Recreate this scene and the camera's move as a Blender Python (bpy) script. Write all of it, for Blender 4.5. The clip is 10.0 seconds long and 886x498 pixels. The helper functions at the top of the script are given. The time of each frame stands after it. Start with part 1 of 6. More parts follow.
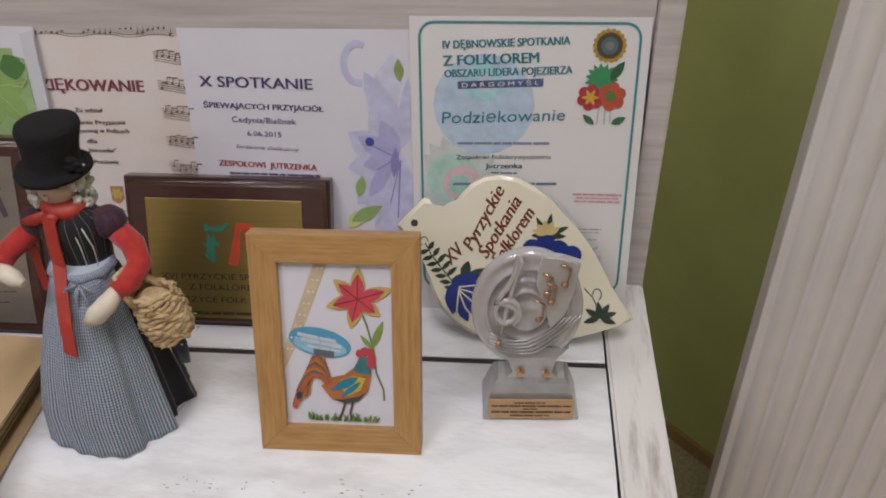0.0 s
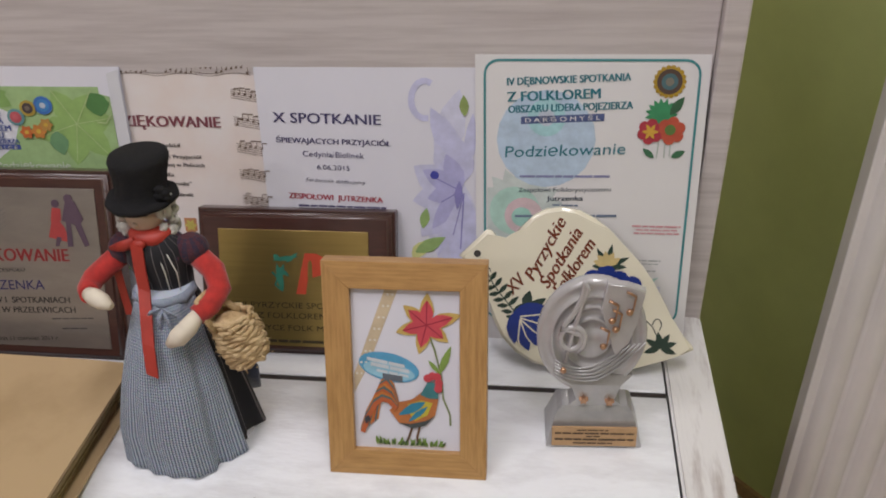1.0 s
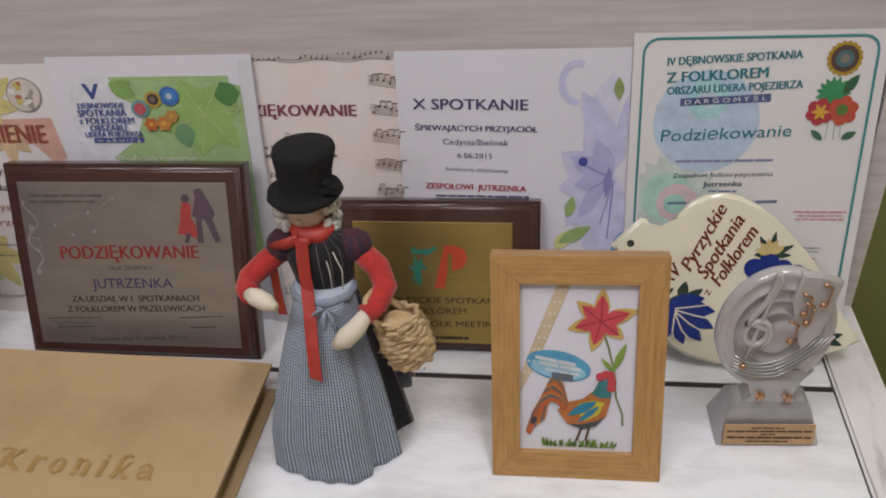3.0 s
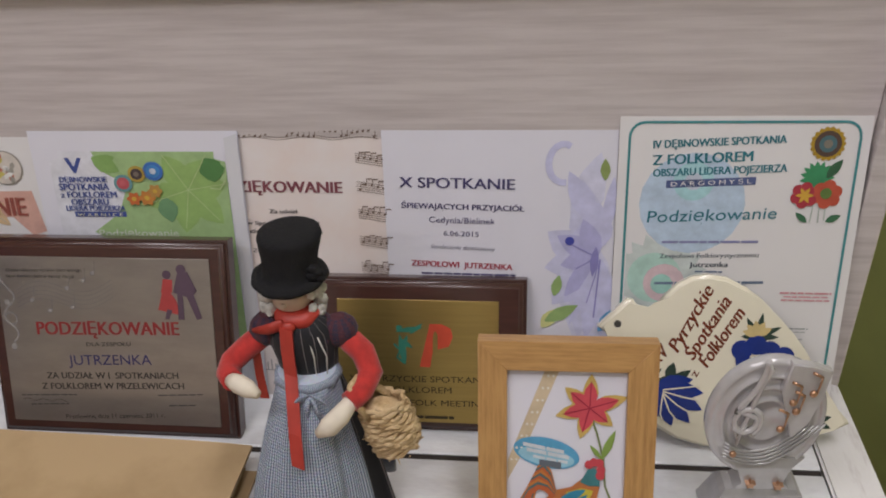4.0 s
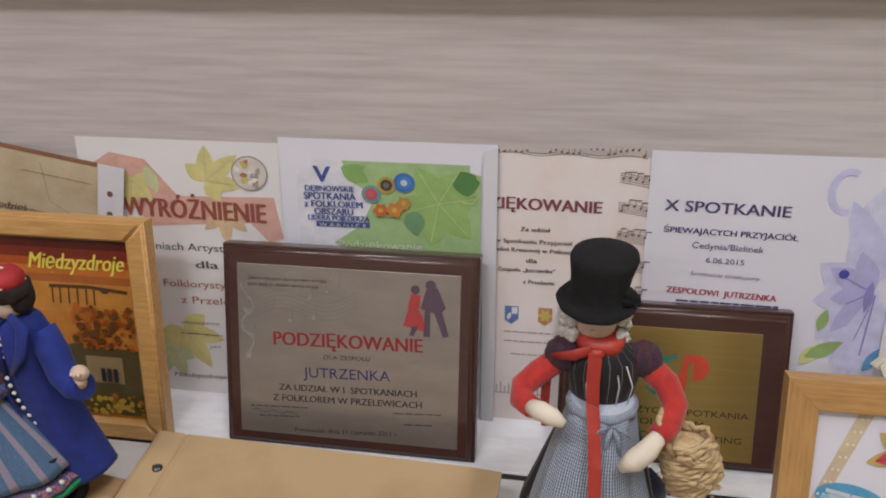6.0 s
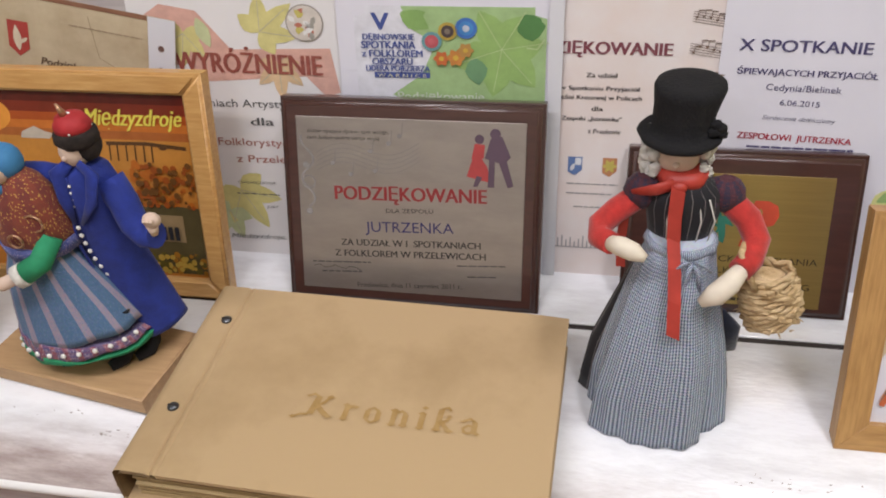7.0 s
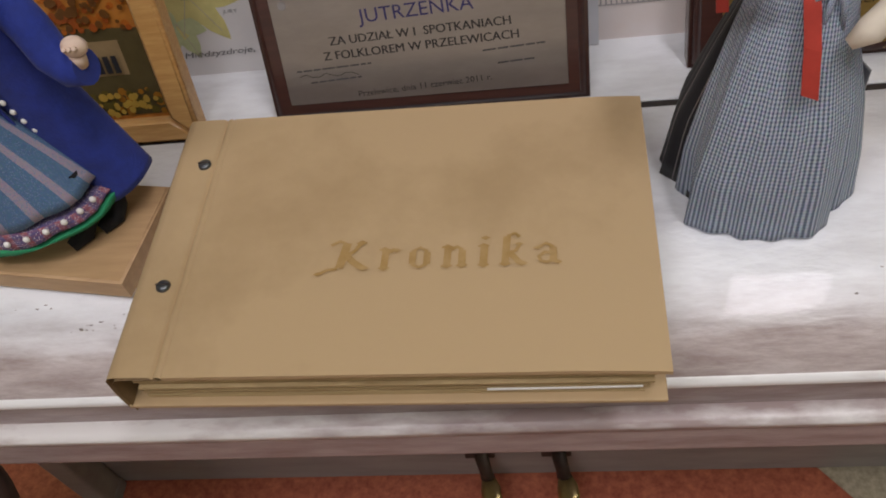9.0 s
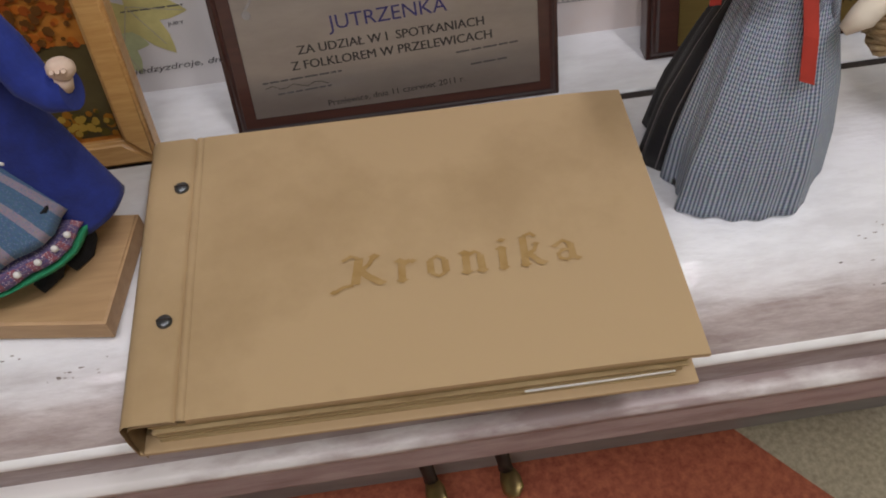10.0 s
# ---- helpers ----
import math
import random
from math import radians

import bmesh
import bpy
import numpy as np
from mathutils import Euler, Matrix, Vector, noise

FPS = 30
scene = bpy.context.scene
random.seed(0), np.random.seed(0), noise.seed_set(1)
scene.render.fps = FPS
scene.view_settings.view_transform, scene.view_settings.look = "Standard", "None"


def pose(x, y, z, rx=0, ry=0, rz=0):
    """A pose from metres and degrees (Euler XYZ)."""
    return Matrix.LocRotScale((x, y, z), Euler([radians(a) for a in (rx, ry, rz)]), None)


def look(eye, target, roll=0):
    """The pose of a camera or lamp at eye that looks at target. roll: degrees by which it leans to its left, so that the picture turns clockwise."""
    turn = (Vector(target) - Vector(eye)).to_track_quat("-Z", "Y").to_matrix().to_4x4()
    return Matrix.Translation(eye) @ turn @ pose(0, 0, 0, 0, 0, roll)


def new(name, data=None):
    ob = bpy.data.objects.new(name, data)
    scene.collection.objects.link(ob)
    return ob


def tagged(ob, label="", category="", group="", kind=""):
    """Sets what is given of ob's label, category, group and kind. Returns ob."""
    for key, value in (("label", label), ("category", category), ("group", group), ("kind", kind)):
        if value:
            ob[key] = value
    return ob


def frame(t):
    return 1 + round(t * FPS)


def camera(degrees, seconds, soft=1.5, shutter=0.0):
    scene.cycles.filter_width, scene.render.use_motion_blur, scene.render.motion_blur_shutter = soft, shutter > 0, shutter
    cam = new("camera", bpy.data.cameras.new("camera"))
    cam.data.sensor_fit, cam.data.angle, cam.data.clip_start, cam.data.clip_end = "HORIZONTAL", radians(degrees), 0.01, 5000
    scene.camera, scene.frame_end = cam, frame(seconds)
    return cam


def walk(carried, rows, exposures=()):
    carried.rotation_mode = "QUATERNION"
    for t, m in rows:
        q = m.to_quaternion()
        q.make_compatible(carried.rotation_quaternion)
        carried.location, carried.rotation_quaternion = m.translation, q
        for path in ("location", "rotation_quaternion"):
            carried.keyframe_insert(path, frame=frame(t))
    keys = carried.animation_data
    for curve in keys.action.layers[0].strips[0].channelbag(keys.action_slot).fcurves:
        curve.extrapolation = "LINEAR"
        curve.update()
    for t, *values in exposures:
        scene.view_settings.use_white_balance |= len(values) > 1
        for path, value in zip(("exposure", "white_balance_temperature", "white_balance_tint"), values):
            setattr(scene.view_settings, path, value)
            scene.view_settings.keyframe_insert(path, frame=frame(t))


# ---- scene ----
cam = camera(56, 10.0, soft=1.9)
PATH = [
    (0, (0.2080, -0.6499, 1.3340), (0.1294, 0.1351, 0.7195), -1.83),
    (0.5, (0.2025, -0.6604, 1.3450), (0.1061, 0.1531, 0.7714), -2.54),
    (1, (0.1835, -0.6777, 1.3368), (0.0628, 0.1351, 0.7669), -3.15),
    (1.5, (0.1543, -0.6803, 1.3264), (-0.0116, 0.1194, 0.7495), -4.79),
    (2, (0.1180, -0.6847, 1.3108), (-0.0581, 0.1012, 0.7181), -5.48),
    (2.5, (0.0911, -0.6825, 1.2966), (-0.0674, 0.0889, 0.6804), -5.70),
    (3, (0.0543, -0.6577, 1.3314), (-0.0803, 0.1400, 0.7436), -4.76),
    (3.2, (0.0534, -0.6502, 1.3447), (-0.0741, 0.1590, 0.7713), -4.97),
    (4.3, (0.0396, -0.6202, 1.3535), (-0.0730, 0.2153, 0.8155), -2.81),
    (4.5, (0.0209, -0.6063, 1.3642), (-0.1079, 0.2190, 0.8143), -3.08),
    (5, (-0.0598, -0.6292, 1.3477), (-0.1902, 0.2203, 0.8363), -1.88),
    (5.2, (-0.0862, -0.6387, 1.3449), (-0.2215, 0.2150, 0.8422), -1.46),
    (6.3, (-0.1568, -0.6359, 1.3473), (-0.3360, 0.1802, 0.7979), -3.98),
    (6.5, (-0.1629, -0.6437, 1.3357), (-0.3462, 0.1548, 0.7623), -5.10),
    (7, (-0.1888, -0.6602, 1.3070), (-0.3625, 0.1049, 0.6869), -4.38),
    (7.5, (-0.2014, -0.6503, 1.2805), (-0.3918, 0.0617, 0.6047), -5.76),
    (8, (-0.2095, -0.6417, 1.2617), (-0.3980, 0.0300, 0.5453), -9.49),
    (8.5, (-0.2374, -0.5956, 1.2303), (-0.4024, 0.0268, 0.4652), -12.28),
    (9, (-0.2650, -0.5529, 1.2085), (-0.3987, 0.0458, 0.4188), -13.20),
    (9.5, (-0.3016, -0.5311, 1.2087), (-0.3496, 0.0434, 0.3916), -8.56),
    (10, (-0.3613, -0.5402, 1.2136), (-0.3223, 0.0504, 0.4075), -5.11),
]
walk(cam, [(t, look(eye, target, roll)) for t, eye, target, roll in PATH], exposures=[(0.0, -0.48), (1.0, -0.40), (1.5, -0.43), (2.5, -0.45), (3.0, -0.47), (4.5, -0.40), (5.0, -0.42), (6.5, -0.08), (7.0, 0.05), (7.5, 0.00), (8.0, -0.20), (8.5, -0.34), (9.0, -0.46), (10.0, -0.52)])

# ---- light ----
world = bpy.data.worlds.new("room_light")
scene.world = world
world.use_nodes = True
world.node_tree.nodes["Background"].inputs[0].default_value = (0.85, 0.92, 1.0, 1)
world.node_tree.nodes["Background"].inputs[1].default_value = 0.03


# ---- materials ----
def mat(name, color, rough=0.6, metal=0.0, scale=40.0, vary=0.12, bump=0.0, stretch=(1, 1, 1), second=None, coat=0.0, alpha_glass=0.0, spread=(0.35, 0.65), sheen=0.0):
    m = bpy.data.materials.new(name)
    m.use_nodes = True
    nt = m.node_tree
    b = nt.nodes["Principled BSDF"]
    b.inputs["Roughness"].default_value = rough
    b.inputs["Metallic"].default_value = metal
    b.inputs["Coat Weight"].default_value = coat
    b.inputs["Sheen Weight"].default_value = sheen
    if alpha_glass:
        b.inputs["Transmission Weight"].default_value = alpha_glass
    tc = nt.nodes.new("ShaderNodeTexCoord")
    mp = nt.nodes.new("ShaderNodeMapping")
    mp.inputs["Scale"].default_value = stretch
    nt.links.new(tc.outputs["Object"], mp.inputs["Vector"])
    n1 = nt.nodes.new("ShaderNodeTexNoise")
    n1.inputs["Scale"].default_value = scale
    n1.inputs["Detail"].default_value = 8
    n1.inputs["Roughness"].default_value = 0.62
    nt.links.new(mp.outputs[0], n1.inputs["Vector"])
    rp = nt.nodes.new("ShaderNodeValToRGB")
    rp.color_ramp.elements[0].position, rp.color_ramp.elements[1].position = spread
    c2 = second or tuple(min(1, c * (1 - 2 * vary)) for c in color)
    rp.color_ramp.elements[0].color = (*c2, 1)
    rp.color_ramp.elements[1].color = (*color, 1)
    nt.links.new(n1.outputs["Fac"], rp.inputs[0])
    nt.links.new(rp.outputs[0], b.inputs["Base Color"])
    if bump:
        n2 = nt.nodes.new("ShaderNodeTexNoise")
        n2.inputs["Scale"].default_value = scale * 6
        n2.inputs["Detail"].default_value = 4
        nt.links.new(mp.outputs[0], n2.inputs["Vector"])
        bp = nt.nodes.new("ShaderNodeBump")
        bp.inputs["Strength"].default_value = bump
        bp.inputs["Distance"].default_value = 0.002
        nt.links.new(n2.outputs["Fac"], bp.inputs["Height"])
        nt.links.new(bp.outputs[0], b.inputs["Normal"])
    return m


def cloth(name, c1, c2, across=60.0, along=0.0, duty=0.5, rough=0.85, c3=None, dots=110):
    """Woven stripes or checks that follow the seams: u round the skirt, v up it."""
    m = bpy.data.materials.new(name)
    m.use_nodes = True
    nt = m.node_tree
    b = nt.nodes["Principled BSDF"]
    b.inputs["Roughness"].default_value = rough
    b.inputs["Sheen Weight"].default_value = 0.08
    uv = nt.nodes.new("ShaderNodeUVMap")
    sx = nt.nodes.new("ShaderNodeSeparateXYZ")
    nt.links.new(uv.outputs[0], sx.inputs[0])

    def band(out, freq):
        a = nt.nodes.new("ShaderNodeMath"); a.operation = "MULTIPLY"; a.inputs[1].default_value = freq
        f = nt.nodes.new("ShaderNodeMath"); f.operation = "FRACT"
        g = nt.nodes.new("ShaderNodeMath"); g.operation = "GREATER_THAN"; g.inputs[1].default_value = duty
        nt.links.new(out, a.inputs[0]); nt.links.new(a.outputs[0], f.inputs[0]); nt.links.new(f.outputs[0], g.inputs[0])
        return g.outputs[0]
    mx = nt.nodes.new("ShaderNodeMixRGB")
    mx.inputs[1].default_value, mx.inputs[2].default_value = (*c1, 1), (*c2, 1)
    s = band(sx.outputs[0], across)
    if along:
        ad = nt.nodes.new("ShaderNodeMath"); ad.operation = "ADD"
        h = band(sx.outputs[1], along)
        hv = nt.nodes.new("ShaderNodeMath"); hv.operation = "MULTIPLY"; hv.inputs[1].default_value = 0.29
        nt.links.new(h, hv.inputs[0])
        wv = nt.nodes.new("ShaderNodeMath"); wv.operation = "MULTIPLY"; wv.inputs[1].default_value = 0.71
        nt.links.new(s, wv.inputs[0])
        nt.links.new(wv.outputs[0], ad.inputs[0]); nt.links.new(hv.outputs[0], ad.inputs[1])
        s = ad.outputs[0]
    nt.links.new(s, mx.inputs[0])
    n = nt.nodes.new("ShaderNodeTexNoise"); n.inputs["Scale"].default_value = 90; n.inputs["Detail"].default_value = 6
    mm = nt.nodes.new("ShaderNodeMixRGB"); mm.blend_type = "MULTIPLY"; mm.inputs[0].default_value = 0.5
    nt.links.new(mx.outputs[0], mm.inputs[1]); nt.links.new(n.outputs["Color"], mm.inputs[2])
    out = mm.outputs[0]
    if c3:
        v = nt.nodes.new("ShaderNodeTexVoronoi"); v.inputs["Scale"].default_value = dots
        g = nt.nodes.new("ShaderNodeMath"); g.operation = "LESS_THAN"; g.inputs[1].default_value = 0.28
        nt.links.new(v.outputs["Distance"], g.inputs[0])
        m3 = nt.nodes.new("ShaderNodeMixRGB"); m3.inputs[2].default_value = (*c3, 1)
        nt.links.new(g.outputs[0], m3.inputs[0]); nt.links.new(out, m3.inputs[1])
        out = m3.outputs[0]
    nt.links.new(out, b.inputs["Base Color"])
    bp = nt.nodes.new("ShaderNodeBump"); bp.inputs["Strength"].default_value = 0.25; bp.inputs["Distance"].default_value = 0.001
    nt.links.new(n.outputs["Fac"], bp.inputs["Height"]); nt.links.new(bp.outputs[0], b.inputs["Normal"])
    return m


INK = {}


def ink(r, g, b, rough=0.55):
    key = (r, g, b, rough)
    if key not in INK:
        INK[key] = mat("print_ink", (r, g, b), rough, scale=60, vary=0.09)
    return INK[key]


LIDW = mat("worn_white_paint", (0.84, 0.85, 0.88), 0.36, scale=15, stretch=(1.0, 3, 3), second=(0.70, 0.70, 0.725), bump=0.3, spread=(0.32, 0.56), coat=0.15)
# Pinkish rubbed paint, both tones darkened further for shade below the lid.
NOSE = mat("rubbed_pink_paint_with_shade", (0.40, 0.325, 0.315), 0.42, scale=14, stretch=(1.0, 5, 5), second=(0.26, 0.19, 0.18), bump=0.25, spread=(0.36, 0.62))
PANEL = mat("greyed_white_panel_paint", (0.64, 0.585, 0.58), 0.5, scale=7, stretch=(1.0, 9, 18), second=(0.51, 0.455, 0.45), bump=0.12, spread=(0.32, 0.60))
CHEEK = mat("chipped_white_paint", (0.72, 0.70, 0.69), 0.45, scale=9, stretch=(6, 1, 6), second=(0.42, 0.37, 0.35), bump=0.35, spread=(0.30, 0.48))
# Grey likewise lowered to take in the shade under the key bed.
GREYP = mat("grey_lower_panel_paint", (0.32, 0.30, 0.29), 0.5, scale=6, stretch=(1, 5, 5), bump=0.1)
WHITEED = mat("bright_rubbed_edge_paint", (0.82, 0.81, 0.80), 0.3, scale=14, stretch=(1, 4, 4), second=(0.60, 0.54, 0.51), spread=(0.25, 0.5))


def lid_paint():
    """White on the flat of the lid, rubbed through to pinkish undercoat where the edge rolls over."""
    m = LIDW.copy()
    m.name = "white_paint_rubbed_at_the_edge"
    nt = m.node_tree
    b = nt.nodes["Principled BSDF"]
    b.inputs["Coat Weight"].default_value = 0.2
    white = b.inputs["Base Color"].links[0].from_socket
    tc = nt.nodes.new("ShaderNodeTexCoord")
    sp = nt.nodes.new("ShaderNodeSeparateXYZ")
    nt.links.new(tc.outputs["Object"], sp.inputs[0])
    mp = nt.nodes.new("ShaderNodeMapping"); mp.inputs["Scale"].default_value = (1.2, 6, 6)
    nt.links.new(tc.outputs["Object"], mp.inputs["Vector"])
    n = nt.nodes.new("ShaderNodeTexNoise"); n.inputs["Scale"].default_value = 12; n.inputs["Detail"].default_value = 12; n.inputs["Roughness"].default_value = 0.7
    nt.links.new(mp.outputs[0], n.inputs["Vector"])
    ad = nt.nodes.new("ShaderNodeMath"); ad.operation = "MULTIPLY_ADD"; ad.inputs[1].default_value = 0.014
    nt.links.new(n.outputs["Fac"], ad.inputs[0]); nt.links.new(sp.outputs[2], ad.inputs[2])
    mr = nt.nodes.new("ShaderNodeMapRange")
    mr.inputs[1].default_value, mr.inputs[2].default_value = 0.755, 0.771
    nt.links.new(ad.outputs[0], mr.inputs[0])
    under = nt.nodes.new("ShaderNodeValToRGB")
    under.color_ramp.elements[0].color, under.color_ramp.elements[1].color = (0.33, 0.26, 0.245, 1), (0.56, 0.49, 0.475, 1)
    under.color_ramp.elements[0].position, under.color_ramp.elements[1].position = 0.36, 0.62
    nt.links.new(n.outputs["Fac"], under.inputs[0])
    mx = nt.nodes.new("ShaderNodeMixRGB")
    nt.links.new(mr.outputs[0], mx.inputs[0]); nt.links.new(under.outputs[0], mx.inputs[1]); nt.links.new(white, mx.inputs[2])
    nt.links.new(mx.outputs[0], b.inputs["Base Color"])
    return m


LIDROLL = lid_paint()
BEADM = mat("half_rubbed_bead_paint", (0.74, 0.71, 0.69), 0.35, scale=5, stretch=(1, 3, 3), second=(0.36, 0.28, 0.27), spread=(0.42, 0.56))
CHIPM = mat("bare_chipped_spot", (0.40, 0.34, 0.32), 0.7, scale=200, vary=0.3)
DARK = mat("dark_gap", (0.03, 0.022, 0.02), 0.7)
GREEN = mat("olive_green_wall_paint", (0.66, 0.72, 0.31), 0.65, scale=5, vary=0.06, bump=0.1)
WALLW = mat("pale_wall_paint", (0.70, 0.68, 0.64), 0.7, scale=5, vary=0.04, bump=0.1)
CEIL = mat("ceiling_white", (0.8, 0.8, 0.78), 0.8, scale=8, vary=0.03)
RIBW = mat("matt_white_ribbed_plastic", (0.76, 0.72, 0.70), 0.5, scale=8, vary=0.04)
REDF = mat("red_flecked_linoleum", (0.54, 0.17, 0.09), 0.4, scale=110, second=(0.28, 0.065, 0.038), bump=0.05, spread=(0.3, 0.7))
BEIGEF = mat("beige_flecked_linoleum", (0.56, 0.50, 0.37), 0.4, scale=110, second=(0.32, 0.27, 0.19), bump=0.05, spread=(0.3, 0.7))
PAPER = mat("white_paper", (0.70, 0.69, 0.76), 0.6, scale=8, vary=0.02)
PAPERW = mat("warm_white_paper", (0.73, 0.71, 0.71), 0.6, scale=8, vary=0.02)
PARCH = mat("pinkish_parchment_paper", (0.72, 0.62, 0.58), 0.6, scale=14, second=(0.74, 0.69, 0.68))
OLDP = mat("aged_tan_parchment", (0.56, 0.47, 0.32), 0.6, scale=18, second=(0.42, 0.33, 0.21))
SLEEVE = mat("clear_plastic_sleeve_edge", (0.66, 0.66, 0.70), 0.2, scale=8, vary=0.02, coat=0.5)
MAHOG = mat("dark_mahogany_wood", (0.070, 0.027, 0.021), 0.32, scale=7, stretch=(3, 30, 30), second=(0.05, 0.02, 0.016), coat=0.4)
MAHOGD = mat("deep_mahogany_edge", (0.055, 0.022, 0.017), 0.32, scale=7, stretch=(3, 30, 30), coat=0.5)
# Blotchy tone in the colour stands in for reflections on the brushed plate.
STEEL = mat("brushed_silver_plate", (0.42, 0.37, 0.34), 0.36, metal=0.8, scale=22, stretch=(1, 4, 3), vary=0.07, bump=0.05)
GOLD = mat("satin_gold_plate", (0.47, 0.34, 0.12), 0.30, metal=0.8, scale=8, stretch=(2, 10, 60), vary=0.05)
OAK = mat("honey_oak_frame", (0.50, 0.285, 0.105), 0.42, scale=10, stretch=(30, 30, 2.5), second=(0.36, 0.19, 0.065), bump=0.12, spread=(0.35, 0.6))
OAKH = mat("honey_oak_frame_rail", (0.50, 0.285, 0.105), 0.42, scale=10, stretch=(2.5, 30, 30), second=(0.36, 0.19, 0.065), bump=0.12, spread=(0.35, 0.6))
PINE = mat("pale_pine_frame", (0.62, 0.36, 0.13), 0.4, scale=10, stretch=(3, 30, 30), second=(0.50, 0.26, 0.08), coat=0.2)
BOARD = mat("plain_plywood_board", (0.50, 0.32, 0.165), 0.55, scale=9, stretch=(2, 18, 18), second=(0.42, 0.26, 0.13), bump=0.08)
ALBUM = mat("tan_album_cloth", (0.465, 0.33, 0.180), 0.62, scale=5, second=(0.34, 0.228, 0.112), bump=0.3, spread=(0.26, 0.50))
ALBUMD = mat("darker_album_cloth", (0.30, 0.195, 0.095), 0.6, scale=30, vary=0.15, bump=0.2)
PAGES = mat("yellowed_page_edges", (0.55, 0.42, 0.22), 0.7, scale=8, stretch=(2, 6, 500), second=(0.30, 0.20, 0.085), bump=0.2)
PAGEW = mat("white_loose_page", (0.8, 0.79, 0.74), 0.6, vary=0.03)
FOILT = mat("faded_gold_lettering", (0.34, 0.205, 0.065), 0.5, scale=90, second=(0.42, 0.275, 0.115), spread=(0.35, 0.65))
SCREWM = mat("blued_screw_metal", (0.16, 0.17, 0.18), 0.35, metal=0.8, vary=0.2)
GLAZE = mat("cream_glazed_ceramic", (0.76, 0.71, 0.56), 0.14, scale=8, vary=0.03, coat=0.6)
SILVER = mat("cast_silver_resin", (0.50, 0.49, 0.49), 0.33, metal=0.55, scale=40, vary=0.10, bump=0.08)
CLEARISH = mat("frosted_grey_resin", (0.55, 0.53, 0.53), 0.22, metal=0.15, scale=30, vary=0.08, coat=0.6)
BRONZE = mat("copper_gilding", (0.52, 0.30, 0.18), 0.3, metal=0.7, vary=0.1)
BRASS = mat("old_brass", (0.42, 0.32, 0.14), 0.28, metal=0.9, vary=0.15)
IRON = mat("dark_pedal_iron", (0.06, 0.045, 0.035), 0.5, metal=0.5, vary=0.2)
STOOLD = mat("dark_bentwood", (0.075, 0.045, 0.035), 0.35, scale=8, stretch=(4, 4, 30), coat=0.3)
STOOLP = mat("pale_seat_veneer", (0.50, 0.36, 0.27), 0.45, scale=8, stretch=(20, 2, 20), coat=0.2)
NAVY = mat("navy_velvet", (0.012, 0.018, 0.05), 0.85, scale=40, vary=0.25, bump=0.2, sheen=0.5)
FELT = mat("black_felt", (0.006, 0.0055, 0.007), 0.95, scale=80, vary=0.2, bump=0.4)
SKIN = mat("stuffed_skin_cloth", (0.66, 0.50, 0.40), 0.75, scale=60, vary=0.05, bump=0.1)
CREAMC = mat("cream_stuffed_cloth", (0.76, 0.68, 0.56), 0.75, scale=60, vary=0.05, bump=0.1)
WOOL = mat("white_wool_curls", (0.80, 0.77, 0.71), 0.95, scale=160, vary=0.12, bump=0.8)
REDK = mat("red_knit", (0.52, 0.028, 0.022), 0.85, scale=120, vary=0.15, bump=0.3, sheen=0.3)
RIBBON = mat("red_satin_ribbon", (0.46, 0.045, 0.03), 0.5, scale=50, vary=0.12)
STRAW = mat("plaited_straw", (0.70, 0.53, 0.31), 0.75, scale=90, stretch=(1, 1, 3), second=(0.42, 0.27, 0.12), bump=0.8)
CHECK = cloth("blue_white_checked_apron", (0.60, 0.67, 0.78), (0.080, 0.110, 0.18), 110, 62, 0.5)
BLACKST = cloth("black_pinstripe_cloth", (0.009, 0.008, 0.012), (0.22, 0.19, 0.19), 18, 0, 0.94)
PLAID = cloth("burgundy_plaid_cloth", (0.085, 0.018, 0.03), (0.025, 0.02, 0.05), 9, 9, 0.5, c3=(0.10, 0.03, 0.04))
ROYAL = mat("royal_blue_felt", (0.012, 0.030, 0.25), 0.85, scale=70, vary=0.15, bump=0.25, sheen=0.08)
BLUEST = cloth("blue_striped_skirt_cloth", (0.10, 0.20, 0.36), (0.40, 0.34, 0.44), 13, 0, 0.72, c3=(0.16, 0.22, 0.36))
BORDER = cloth("flowered_skirt_border", (0.13, 0.10, 0.24), (0.34, 0.10, 0.12), 30, 3, 0.6, c3=(0.55, 0.45, 0.5))
GREENC = mat("bright_green_felt", (0.02, 0.27, 0.12), 0.8, scale=70, vary=0.12, bump=0.2)
SHAWL = cloth("rust_patterned_shawl", (0.26, 0.055, 0.03), (0.20, 0.04, 0.03), 8, 8, 0.5, c3=(0.46, 0.25, 0.06), dots=62)
SHAWLB = cloth("blue_shawl_border", (0.07, 0.09, 0.30), (0.10, 0.12, 0.34), 10, 3, 0.5, c3=(0.40, 0.35, 0.5))
SCARFB = mat("sky_blue_headscarf", (0.05, 0.22, 0.46), 0.75, scale=70, vary=0.1)
HATRED = mat("red_cap_cloth", (0.42, 0.02, 0.025), 0.7, scale=60, vary=0.12)
FUR = mat("dark_fur_trim", (0.03, 0.02, 0.017), 0.95, scale=180, vary=0.3, bump=0.8)
BUTTON = mat("pearl_button", (0.8, 0.78, 0.74), 0.25, vary=0.04)
LAMPM = bpy.data.materials.new("added_lamp_diffuser")
LAMPM.use_nodes = True
LAMPM.node_tree.nodes["Principled BSDF"].inputs["Emission Color"].default_value = (1, 0.95, 0.88, 1)
LAMPM.node_tree.nodes["Principled BSDF"].inputs["Emission Strength"].default_value = 3.0


